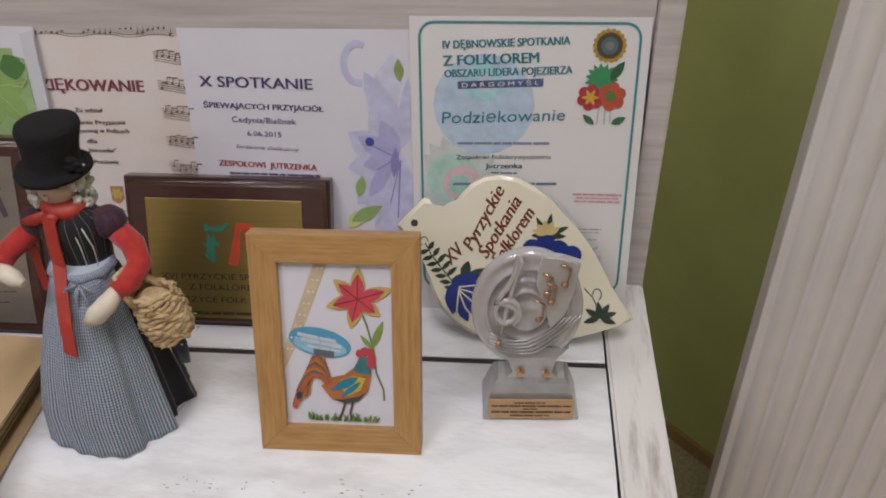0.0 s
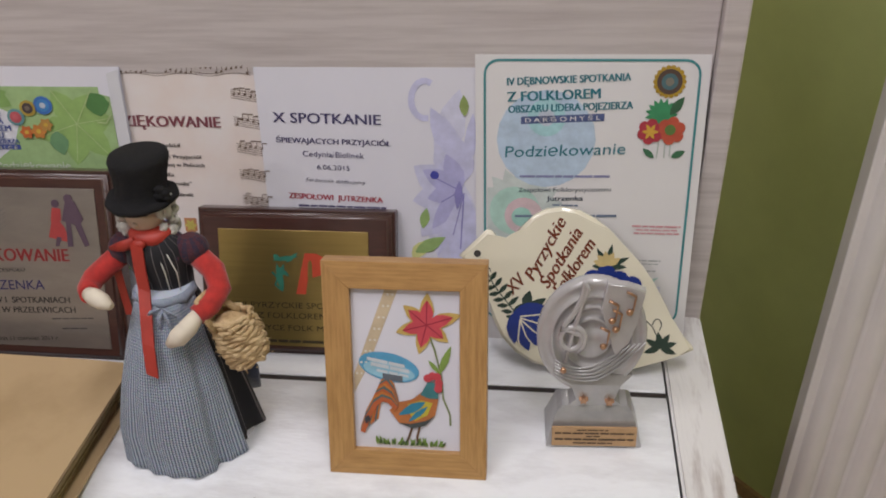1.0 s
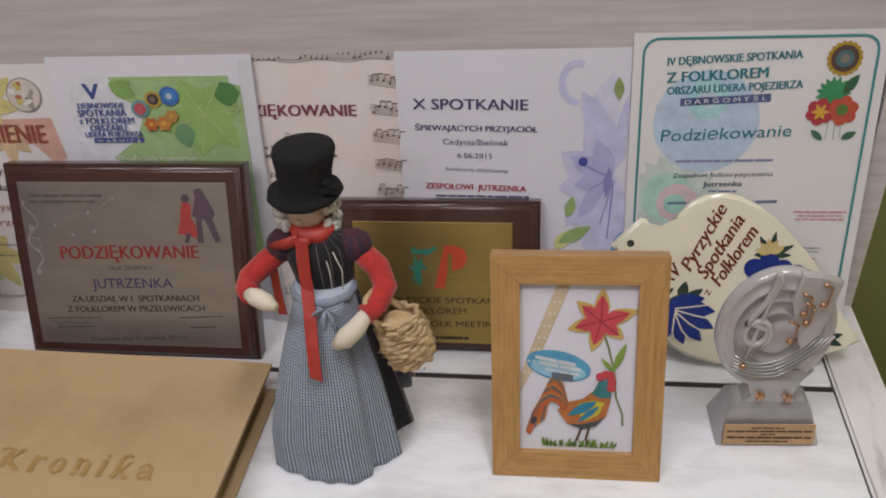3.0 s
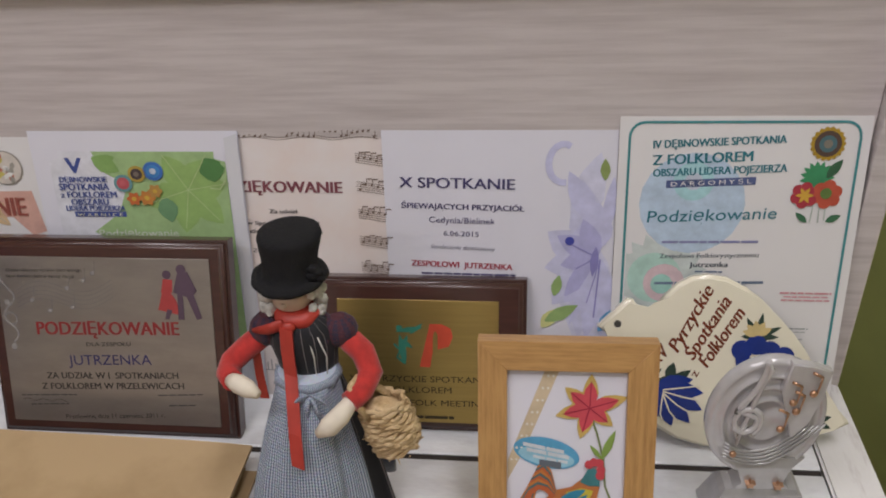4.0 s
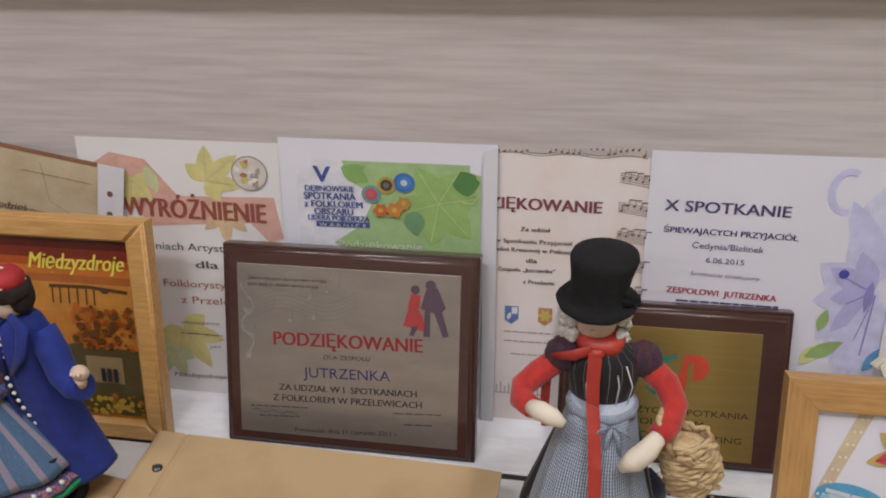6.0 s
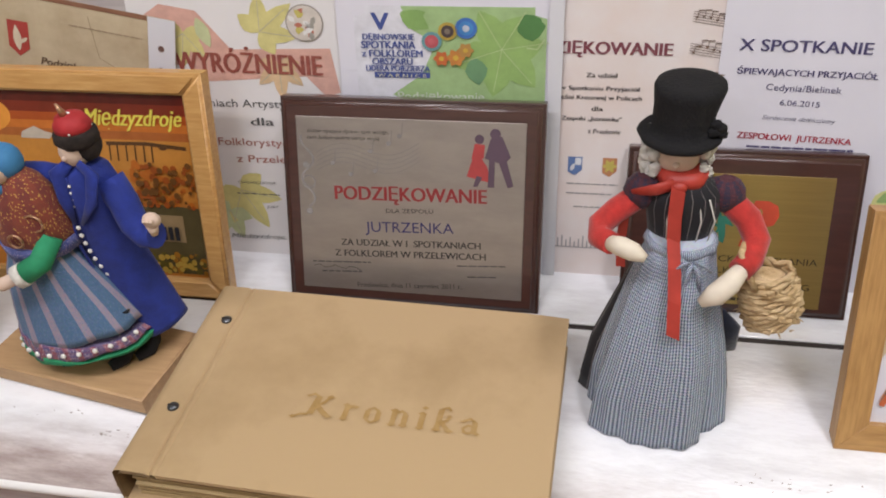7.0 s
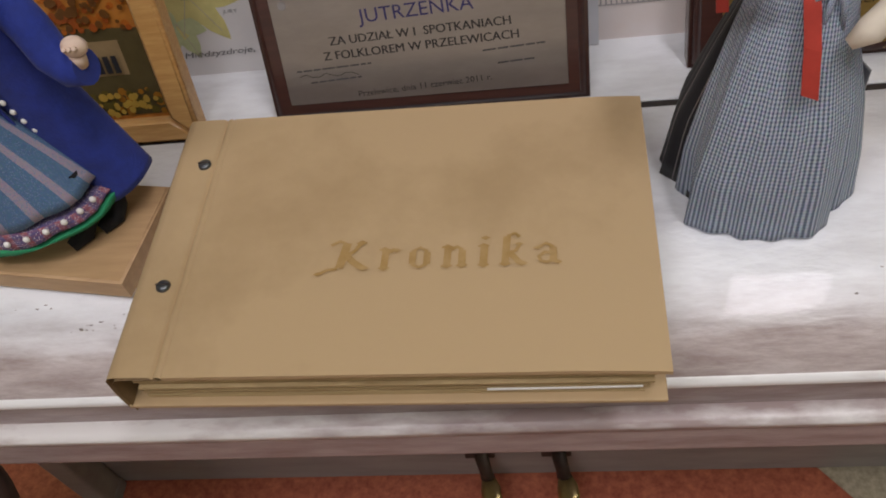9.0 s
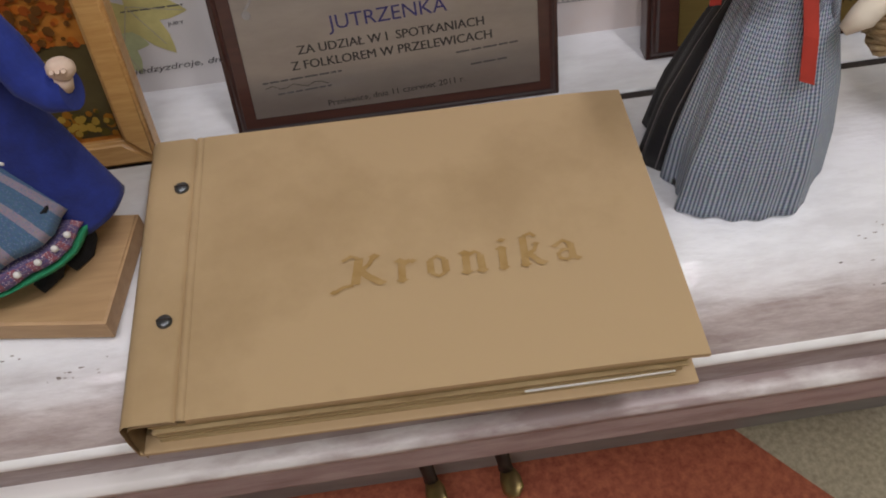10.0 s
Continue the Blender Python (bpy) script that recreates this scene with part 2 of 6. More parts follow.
# ---- mesh helpers ----
class Mold:
    """Collects pieces of several materials in one mesh."""

    def __init__(self):
        self.bm = bmesh.new()
        self.uv = self.bm.loops.layers.uv.new("UVMap")
        self.mats = []

    def slot(self, m):
        if m not in self.mats:
            self.mats.append(m)
        return self.mats.index(m)

    def grid(self, rings, m, close=True, smooth=True, cap=True):
        """Skin over rings of points."""
        k, n = self.slot(m), len(rings[0])
        vs = [[self.bm.verts.new(p) for p in r] for r in rings]
        for i in range(len(vs) - 1):
            for j in range(n if close else n - 1):
                f = self.bm.faces.new((vs[i][j], vs[i][(j + 1) % n], vs[i + 1][(j + 1) % n], vs[i + 1][j]))
                f.material_index, f.smooth = k, smooth
                for lp, (a, b) in zip(f.loops, ((i, j), (i, j + 1), (i + 1, j + 1), (i + 1, j))):
                    lp[self.uv].uv = (b / n, a / max(1, len(vs) - 1))
        if cap and close:
            for r, flip in ((vs[0], True), (vs[-1], False)):
                f = self.bm.faces.new(r[::-1] if flip else r)
                f.material_index = k
        return self

    def lathe(self, prof, center, m, sx=1.0, sy=1.0, n=24, wave=0.0, waves=7, shear=(0, 0), phase=0.0, cap=True):
        """prof: (radius, height) pairs."""
        cx, cy, cz = center
        z0 = prof[0][1]
        rings = []
        for r, z in prof:
            ring = []
            for j in range(n):
                a = 2 * math.pi * j / n
                w = 1 + wave * (math.sin(waves * a + phase) + 0.6 * math.sin((2 * waves + 3) * a + 2 * phase)) * min(1, max(0, (prof[-1][1] - z) / max(1e-6, prof[-1][1] - z0)))
                ring.append((cx + r * w * sx * math.cos(a) + shear[0] * (z - z0), cy + r * w * sy * math.sin(a) + shear[1] * (z - z0), cz + z))
            rings.append(ring)
        return self.grid(rings, m, cap=cap)

    def ball(self, c, r, m, s=(1, 1, 1), n=12, rough=0.0):
        rings = []
        for i in range(1, 8):
            p = math.pi * i / 8
            ring = []
            for j in range(n):
                a = 2 * math.pi * j / n
                k = r * (1 + random.uniform(-rough, rough))
                ring.append((c[0] + k * s[0] * math.sin(p) * math.cos(a), c[1] + k * s[1] * math.sin(p) * math.sin(a), c[2] - k * s[2] * math.cos(p)))
            rings.append(ring)
        return self.grid(rings, m)

    def tube(self, pts, radii, m, n=12, flat=1.0):
        pts = [Vector(p) for p in pts]
        if not isinstance(radii, (list, tuple)):
            radii = [radii] * len(pts)
        rings = []
        side = None
        for i, p in enumerate(pts):
            d = (pts[min(i + 1, len(pts) - 1)] - pts[max(i - 1, 0)]).normalized()
            if side is None:
                side = d.cross(Vector((0, 1, 0.01)))
                if side.length < 0.05:
                    side = d.cross(Vector((1, 0, 0)))
            side = (side - d * side.dot(d)).normalized()
            up = d.cross(side)
            rings.append([p + (side * math.cos(2 * math.pi * j / n) + up * flat * math.sin(2 * math.pi * j / n)) * radii[i] for j in range(n)])
        return self.grid(rings, m)

    def box(self, lo, hi, m, bevel=0.0):
        k = self.slot(m)
        c = [(a + b) / 2 for a, b in zip(lo, hi)]
        s = [abs(b - a) for a, b in zip(lo, hi)]
        r = bmesh.ops.create_cube(self.bm, size=1.0, matrix=Matrix.Translation(c) @ Matrix.Diagonal((*s, 1)))
        faces = {f for v in r["verts"] for f in v.link_faces}
        if bevel:
            e = {e for v in r["verts"] for e in v.link_edges}
            out = bmesh.ops.bevel(self.bm, geom=list(e), offset=bevel, segments=2, affect="EDGES", profile=0.6)
            faces = {f for f in faces if f.is_valid} | set(out["faces"])
        for f in faces:
            f.material_index = k
        return self

    def slab(self, pts, y0, y1, m, bevel=0.0, axis="y"):
        """A flat outline of (u, v) pairs, thick from y0 (front) to y1."""
        k = self.slot(m)
        put = (lambda u, v, y: (u, y, v)) if axis == "y" else (lambda u, v, y: (u, v, y))
        a = [self.bm.verts.new(put(u, v, y0)) for u, v in pts]
        b = [self.bm.verts.new(put(u, v, y1)) for u, v in pts]
        fs = [self.bm.faces.new(a), self.bm.faces.new(b[::-1])]
        for i in range(len(pts)):
            j = (i + 1) % len(pts)
            fs.append(self.bm.faces.new((a[j], a[i], b[i], b[j])))
        for f in fs:
            f.material_index = k
        if bevel:
            out = bmesh.ops.bevel(self.bm, geom=list(fs[0].edges), offset=bevel, segments=3, affect="EDGES")
            for f in out["faces"]:
                f.material_index = k
                f.smooth = True
        return self

    def sheet(self, pts, y, m):
        k = self.slot(m)
        f = self.bm.faces.new([self.bm.verts.new((u, y, v)) for u, v in pts])
        f.material_index = k
        return self

    def done(self, name, parent=None, label="", m=None, recalc=True):
        if recalc:
            bmesh.ops.recalc_face_normals(self.bm, faces=self.bm.faces)
        me = bpy.data.meshes.new(name)
        self.bm.to_mesh(me)
        self.bm.free()
        for x in self.mats:
            me.materials.append(x)
        ob = new(name, me)
        if parent is not None:
            ob.parent = parent
        if m is not None:
            ob.matrix_basis = m
        return tagged(ob, label)


def cube(name, lo, hi, m, parent=None, label="", bevel=0.002):
    return Mold().box(lo, hi, m, bevel).done(name, parent, label)


def root(name, m, label, category, group="", kind=""):
    ob = new(name)
    ob.empty_display_size = 0.05
    ob.matrix_basis = m
    return tagged(ob, label, category, group, kind)


def ring(u, v, r, n=20, k=1.0):
    return [(u + r * math.cos(2 * math.pi * i / n), v + k * r * math.sin(2 * math.pi * i / n)) for i in range(n)]


def petal(u, v, ang, length, width):
    """A pointed leaf outline from (u, v) along ang degrees."""
    a = radians(ang)
    out = []
    for s, w in ((0, 0.12), (0.2, 0.7), (0.45, 1.0), (0.7, 0.75), (0.9, 0.3), (1.0, 0.0), (0.9, -0.3), (0.7, -0.75), (0.45, -1.0), (0.2, -0.7), (0, -0.12)):
        x, y = s * length, w * width / 2
        out.append((u + x * math.cos(a) - y * math.sin(a), v + x * math.sin(a) + y * math.cos(a)))
    return out


def strip(pts, w):
    """A band of width w along a line of (u, v) points."""
    left, right = [], []
    for i, (x, y) in enumerate(pts):
        x0, y0 = pts[max(i - 1, 0)]
        x1, y1 = pts[min(i + 1, len(pts) - 1)]
        d = math.hypot(x1 - x0, y1 - y0) or 1
        nx, ny = -(y1 - y0) / d * w / 2, (x1 - x0) / d * w / 2
        left.append((x + nx, y + ny))
        right.append((x - nx, y - ny))
    return left + right[::-1]


class Leaf:
    """A flat thing that leans: u is the world's x, v the height up its face; prints lie just before the face."""

    def __init__(self, ob, u0):
        self.ob, self.u0, self.layer = ob, u0, 0

    def flat(self, name, shapes, m, d=0.0004, label=""):
        k = Mold()
        for i, s in enumerate(shapes):
            k.sheet([(u - self.u0, v) for u, v in s], -d - 0.00002 * i, m)
        ob = k.done(name, self.ob, label, recalc=False)
        return ob

    def text(self, s, u0, v0, u1, v1, h, m, d=0.0008, shear=0.0, bold=0.0, name="printed_line"):
        """Words from (u0, v0) to (u1, v1) along their middle, h high."""
        cu = bpy.data.curves.new("words", "FONT")
        cu.body, cu.align_x, cu.shear, cu.offset = s, "LEFT", shear, 0.0
        cu.resolution_u = 3
        t = new("words", cu)
        bpy.context.view_layer.update()
        me = bpy.data.meshes.new_from_object(t.evaluated_get(bpy.context.evaluated_depsgraph_get()))
        bpy.data.objects.remove(t)
        n = len(me.vertices)
        co = np.zeros(n * 3)
        me.vertices.foreach_get("co", co)
        co = co.reshape(-1, 3)
        lo, hi = co.min(0), co.max(0)
        cap = 0.73
        w = math.hypot(u1 - u0, v1 - v0)
        a = math.atan2(v1 - v0, u1 - u0)
        x = (co[:, 0] - lo[0]) / (hi[0] - lo[0]) * w
        y = (co[:, 1] - cap / 2) * (h / cap)
        out = np.stack([u0 - self.u0 + x * math.cos(a) - y * math.sin(a), np.full(n, -d), v0 + x * math.sin(a) + y * math.cos(a)], 1)
        me.vertices.foreach_set("co", out.ravel())
        if bold > 0.003:
            bm = bmesh.new()
            bm.from_mesh(me)
            for q in (-1, 1):
                src = [g for g in bm.faces if not g.tag]
                made = bmesh.ops.duplicate(bm, geom=src)["geom"] if q < 0 else bmesh.ops.duplicate(bm, geom=base)["geom"]
                if q < 0:
                    base = src
                step = q * h * min(0.05, 0.025 + bold)
                for g in made:
                    g.tag = True
                    if isinstance(g, bmesh.types.BMVert):
                        g.co += Vector((step * math.cos(a), 0.00004 * (q + 2), step * math.sin(a)))
            bm.to_mesh(me)
            bm.free()
        me.materials.clear()
        me.materials.append(m)
        me.name = name
        ob = new(name, me)
        ob.parent = self.ob
        return ob

    def bars(self, rows, m, d=0.0006, name="printed_bar"):
        """Plain bars for lines that cannot be read: (u0, v0, u1, v1, height), broken into words."""
        for u0, v0, u1, v1, h in rows:
            u = u0
            while u < u1 - 0.001:
                e = min(u1, u + random.uniform(3, 8) * h)
                f = lambda q: v0 + (v1 - v0) * (q - u0) / max(1e-6, u1 - u0)
                self.flat(name, [[(u, f(u) - h / 2), (e, f(e) - h / 2), (e, f(e) + h / 2), (u, f(u) + h / 2)]], m, d)
                u = e + 0.0011


def leaning(y0, slope, u0, z0=0.77):
    return pose(u0, y0, z0, -math.degrees(math.atan(slope)), 0, 0)


# ---- the room ----
L = 0.77
XL, XR = -1.03, 0.347


def room():
    fl = Mold()
    fl.box((-4, -4, -0.1), (3, 2, 0), BEIGEF)
    tagged(fl.done("floor"), "beige flecked linoleum floor with a red inlay", "floor", kind="structure")
    red = Mold()
    red.slab([(-1.15, 0.10), (-0.02, 0.06), (0.55, -0.62), (0.2, -1.6), (-1.6, -1.6), (-1.45, -0.2)], 0.004, 0.0005, REDF, axis="z")
    tagged(red.done("floor_inlay"), "orange-red flecked linoleum inlay in the floor", "floor", kind="structure")
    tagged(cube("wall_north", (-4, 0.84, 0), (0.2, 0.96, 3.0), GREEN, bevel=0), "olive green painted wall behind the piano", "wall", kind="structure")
    d = Mold()
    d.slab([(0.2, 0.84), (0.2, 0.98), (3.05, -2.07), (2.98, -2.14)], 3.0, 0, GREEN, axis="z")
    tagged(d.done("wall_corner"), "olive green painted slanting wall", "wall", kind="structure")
    b = Mold()
    b.slab([(0.192, 0.835), (0.202, 0.842), (2.95, -2.10), (2.94, -2.11)], 0.03, 0, BOARD, axis="z")
    tagged(b.done("baseboard"), "low brown baseboard along the green wall", "baseboard", kind="structure")
    tagged(cube("wall_west", (-4.1, -4, 0), (-4, 0.84, 3.0), WALLW, bevel=0), "pale painted wall", "wall", kind="structure")
    tagged(cube("wall_south", (-4.1, -4.1, 0), (3, -4, 3.0), WALLW, bevel=0), "pale painted wall", "wall", kind="structure")
    tagged(cube("wall_east", (3, -4.1, 0), (3.1, -2.08, 3.0), WALLW, bevel=0), "pale painted wall", "wall", kind="structure")
    tagged(cube("ceiling", (-4.1, -4.1, 3.0), (3.1, 2, 3.1), CEIL, bevel=0), "plain white ceiling", "ceiling", kind="structure")


# Lamps are never in view; the fixtures and their positions are assumed.
def added_ceiling_lamp(x, y, power, sx=1.2, sy=0.3):
    r = root("added_ceiling_lamp", pose(x, y, 2.93), "added ceiling lamp with a flat diffuser, out of view", "lamp", "ceiling lamps")
    cube("housing", (-sx / 2 - 0.03, -sy / 2 - 0.03, 0.02), (sx / 2 + 0.03, sy / 2 + 0.03, 0.07), CEIL, r)
    cube("diffuser", (-sx / 2, -sy / 2, 0.0), (sx / 2, sy / 2, 0.02), LAMPM, r)
    li = bpy.data.lights.new("lamp_light", "AREA")
    li.shape, li.size, li.size_y, li.energy, li.color = "RECTANGLE", sx, sy, power, (1.0, 0.965, 1.04)
    ob = new("lamp_light", li)
    ob.matrix_basis = pose(x, y, 2.92)
    return r


def ribbed_panel():
    """Tall white panel of half-round ribs beside the piano."""
    m = Mold()
    n, pitch = 13, 0.027
    ang = radians(-14)
    out = []
    for i in range(n * 10 + 1):
        s = i * pitch / 10
        dep = 0.009 * abs(math.sin(math.pi * i / 10)) ** 0.7
        out.append((s, -dep))
    ca, sa = math.cos(ang), math.sin(ang)
    base = lambda s, q: (0.482 + s * ca - q * sa, 0.02 + s * sa + q * ca)
    rings = [[(*base(s, q), z) for s, q in out] for z in (0.0, 2.6)]
    m.grid(rings, RIBW, close=False)
    back = [[(*base(s, 0.02), z) for s in (0, n * pitch)] for z in (0.0, 2.6)]
    m.grid(back, RIBW, close=False)
    p = m.done("ribs", None)
    r = root("ribbed_panel", pose(0, 0, 0), "tall white vertically ribbed panel beside the piano", "panel")
    p.parent = r
    e = Mold()
    x0, y0 = base(-0.008, -0.004)
    x1, y1 = base(0.0, 0.022)
    e.box((x0, y0, 0), (x1, y1, 2.6), RIBW, 0.002)
    e.done("edge_strip", r)


# ---- the piano ----
def piano():
    r = root("piano", pose(0, 0, 0), "old upright piano painted rubbed white, its lid closed", "piano")
    x0, x1 = XL + 0.045, 0.3005
    # closed key lid: flat top that rolls over to a lip
    prof = [(-0.1, L - 0.02), (-0.1, L - 0.0015), (-0.1015, L), (-0.205, L), (-0.222, L - 0.0008), (-0.238, L - 0.003), (-0.252, L - 0.0066), (-0.265, L - 0.0115), (-0.277, L - 0.018), (-0.287, L - 0.0255), (-0.295, L - 0.033), (-0.3, L - 0.041)]
    lip = [(-0.3, L - 0.041), (-0.3035, L - 0.0425), (-0.3045, L - 0.047), (-0.3015, L - 0.053), (-0.28, L - 0.053)]
    n = 60
    def sweep(name, pr, m, a=x0, b=x1, lab="", smooth=True):
        k = Mold()
        k.grid([[(a + (b - a) * i / n, y, z) for y, z in pr] for i in range(n + 1)], m, close=False, smooth=smooth)
        return k.done(name, r, lab)
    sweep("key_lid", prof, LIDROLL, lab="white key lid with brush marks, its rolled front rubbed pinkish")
    sweep("key_lid_lip", lip, WHITEED, lab="bright chipped lip of the key lid")
    random.seed(31)
    for cx0, cy0 in ((-0.590, -0.2635), (0.255, -0.2635)):
        z = L - 0.0066 if cy0 > -0.26 else L - 0.0112
        q = Mold()
        q.slab([(cx0 + (0.0022 + random.uniform(-0.001, 0.001)) * math.cos(t * math.pi / 4), cy0 + 0.0016 * math.sin(t * math.pi / 4)) for t in range(8)], z + 0.0004, z - 0.002, CHIPM, axis="z")
        q.done("paint_chip", r)
    # small scuffs where the lid begins to roll, following its curve
    def lid_z(y):
        for (ya, za), (yb, zb) in zip(prof[2:], prof[3:]):
            if yb <= y <= ya:
                return za + (zb - za) * (y - ya) / (yb - ya)
        return L
    sc = Mold()
    for px, py, n_, wide in ((-0.585, -0.262, 9, 0.022), (-0.02, -0.246, 16, 0.06), (0.11, -0.243, 14, 0.07), (0.20, -0.259, 10, 0.06), (-0.66, -0.250, 8, 0.05), (0.02, -0.272, 12, 0.12)):
        for _ in range(n_):
            fx, fy = px + random.gauss(0, wide / 2), py + random.gauss(0, 0.004)
            rx, ry = random.uniform(0.0004, 0.0022), random.uniform(0.0003, 0.0006)
            if x0 < fx < x1:
                sc.bm.faces.new([sc.bm.verts.new((fx + rx * math.cos(a) * random.uniform(0.6, 1.2), fy + ry * math.sin(a), lid_z(fy + ry * math.sin(a)) + 0.0003)) for a in (math.pi * t / 4 for t in range(8))])
    sc.mats.append(CHIPM)
    tagged(sc.done("paint_scuffs", r), kind="stuff")
    cube("lock_rail", (XL, -0.297, L - 0.088), (XR, -0.2, L - 0.053), NOSE, r, "pinkish rubbed lock rail, its paint darkened for shade", 0.001)
    sweep("key_slip_edge", [(-0.297, L - 0.085), (-0.306, L - 0.0855), (-0.311, L - 0.088), (-0.312, L - 0.093), (-0.3, L - 0.093)], BEADM, XL, XR, "bright moulded edge")
    cube("key_slip", (XL, -0.31, L - 0.130), (XR, -0.12, L - 0.0925), NOSE, r, "pinkish rubbed front rail, its paint darkened for shade", 0.003)
    # keyhole
    k = Mold()
    k.slab(ring(-0.3305, L - 0.066, 0.0022, 12), -0.2985, -0.296, DARK)
    k.box((-0.3317, -0.2985, L - 0.073), (-0.3293, -0.296, L - 0.066), DARK)
    k.done("keyhole", r)
    cube("seam", (x0, -0.1, L - 0.02), (x1, -0.0937, L - 0.0018), DARK, r, bevel=0)
    led = Mold()
    led.grid([[(x0 + (x1 - x0) * i / n, y, z) for y, z in ((-0.0935, L - 0.02), (-0.0935, L - 0.001), (-0.092, L), (0.03, L))] for i in range(n + 1)], LIDW, close=False, smooth=False)
    led.done("ledge", r)
    # cheeks
    for a, b in ((0.303, XR), (XL, XL + 0.044)):
        c = Mold()
        pts = [(-0.31, L - 0.09), (-0.31, L - 0.03), (-0.302, L - 0.01), (-0.28, L + 0.001), (0.03, L + 0.001), (0.03, L - 0.09)]
        kk = c.slot(CHEEK)
        va = [c.bm.verts.new((a, y, z)) for y, z in pts]
        vb = [c.bm.verts.new((b, y, z)) for y, z in pts]
        c.bm.faces.new(va); c.bm.faces.new(vb[::-1])
        for i in range(len(pts)):
            j = (i + 1) % len(pts)
            c.bm.faces.new((va[j], va[i], vb[i], vb[j]))
        bmesh.ops.bevel(c.bm, geom=list(c.bm.edges), offset=0.0025, segments=2, affect="EDGES")
        c.done("cheek", r, "chipped white cheek block")
    # upper panel, case and top
    cube("upper_panel", (x0, 0.03, L - 0.01), (0.325, 0.05, 1.178), PANEL, r, "greyed white panel with streaky brush marks", 0.001)
    for a, b in ((0.3255, XR), (XL, XL + 0.02)):
        cube("case_side", (a, 0.018, 0.05), (b, 0.42, 1.197), PANEL, r, "greyed white case side", 0.003)
    cube("back_board", (XL + 0.021, 0.38, 0.06), (0.325, 0.41, 1.19), BOARD, r, bevel=0)
    cube("top_moulding", (XL - 0.01, 0.012, 1.178), (XR + 0.01, 0.06, 1.199), WHITEED, r, "white moulding under the top lid", 0.005)
    cube("top_gap", (XL, 0.020, 1.199), (XR, 0.4, 1.204), DARK, r, bevel=0)
    cube("top_lid", (XL - 0.02, 0.004, 1.204), (XR + 0.02, 0.43, 1.226), WHITEED, r, "white top lid", 0.005)
    # lower part
    cube("key_bed", (XL, -0.285, L - 0.150), (XR, 0.03, L - 0.1305), GREYP, r, bevel=0.002)
    cube("lower_panel", (XL + 0.021, -0.070, 0.005), (0.325, -0.048, L - 0.151), GREYP, r, "grey painted lower panel", 0.002)
    for a, b in ((-1.003, -0.966), (0.338, 0.375)):
        cube("leg", (a, -0.115, 0.0), (b, -0.071, L - 0.151), GREYP, r, "grey painted square leg", 0.004)
        cube("toe", (a - 0.002, -0.119, 0.0), (b + 0.002, -0.071, 0.025), GREYP, r, bevel=0.004)
    for x in (-0.388, -0.280):
        c = Mold()
        c.box((x - 0.021, -0.079, 0.085), (x + 0.021, -0.069, 0.125), IRON, 0.002)
        c.done("pedal_collar", r, "dark pedal slot plate")
        p = Mold()
        p.tube([(x, -0.065, 0.105), (x + 0.004, -0.085, 0.1), (x + 0.008, -0.096, 0.078), (x + 0.010, -0.102, 0.066)], [0.012, 0.012, 0.011, 0.012], IRON, 12, 0.5)
        p.tube([(x + 0.010, -0.100, 0.067), (x + 0.013, -0.115, 0.062), (x + 0.015, -0.130, 0.060), (x + 0.015, -0.141, 0.060)], [0.011, 0.017, 0.017, 0.008], BRASS, 14, 0.35)
        p.done("pedal", r, "iron pedal with a worn brass tip")


# ---- certificates ----
SY, SS = -0.0222, 0.1978
GROUPC = "certificates leaning on the panel"


def certificate(u0, u1, h, m, label, off=0.0, tilt=0.0, left=None, size=(1.0, 1.0)):
    k = Mold()
    n = 10
    rows = []
    for i in range(n + 1):
        v = h * i / n
        rows.append([((u1 - u0) * j / n, 0.0, v) for j in range(n + 1)])
    k.grid(rows, m, close=False)
    k.grid([[(x, y + 0.0005, z) for x, y, z in r] for r in rows], m, close=False)
    ob = k.done("certificate", None, recalc=False)
    ob.matrix_basis = leaning(SY - off, SS, u0 if left is None else left) @ pose(0, 0, 0, 0, tilt, 0) @ Matrix.Diagonal((size[0], 1, size[1], 1))
    tagged(ob, label, "certificate", GROUPC)
    return Leaf(ob, u0)


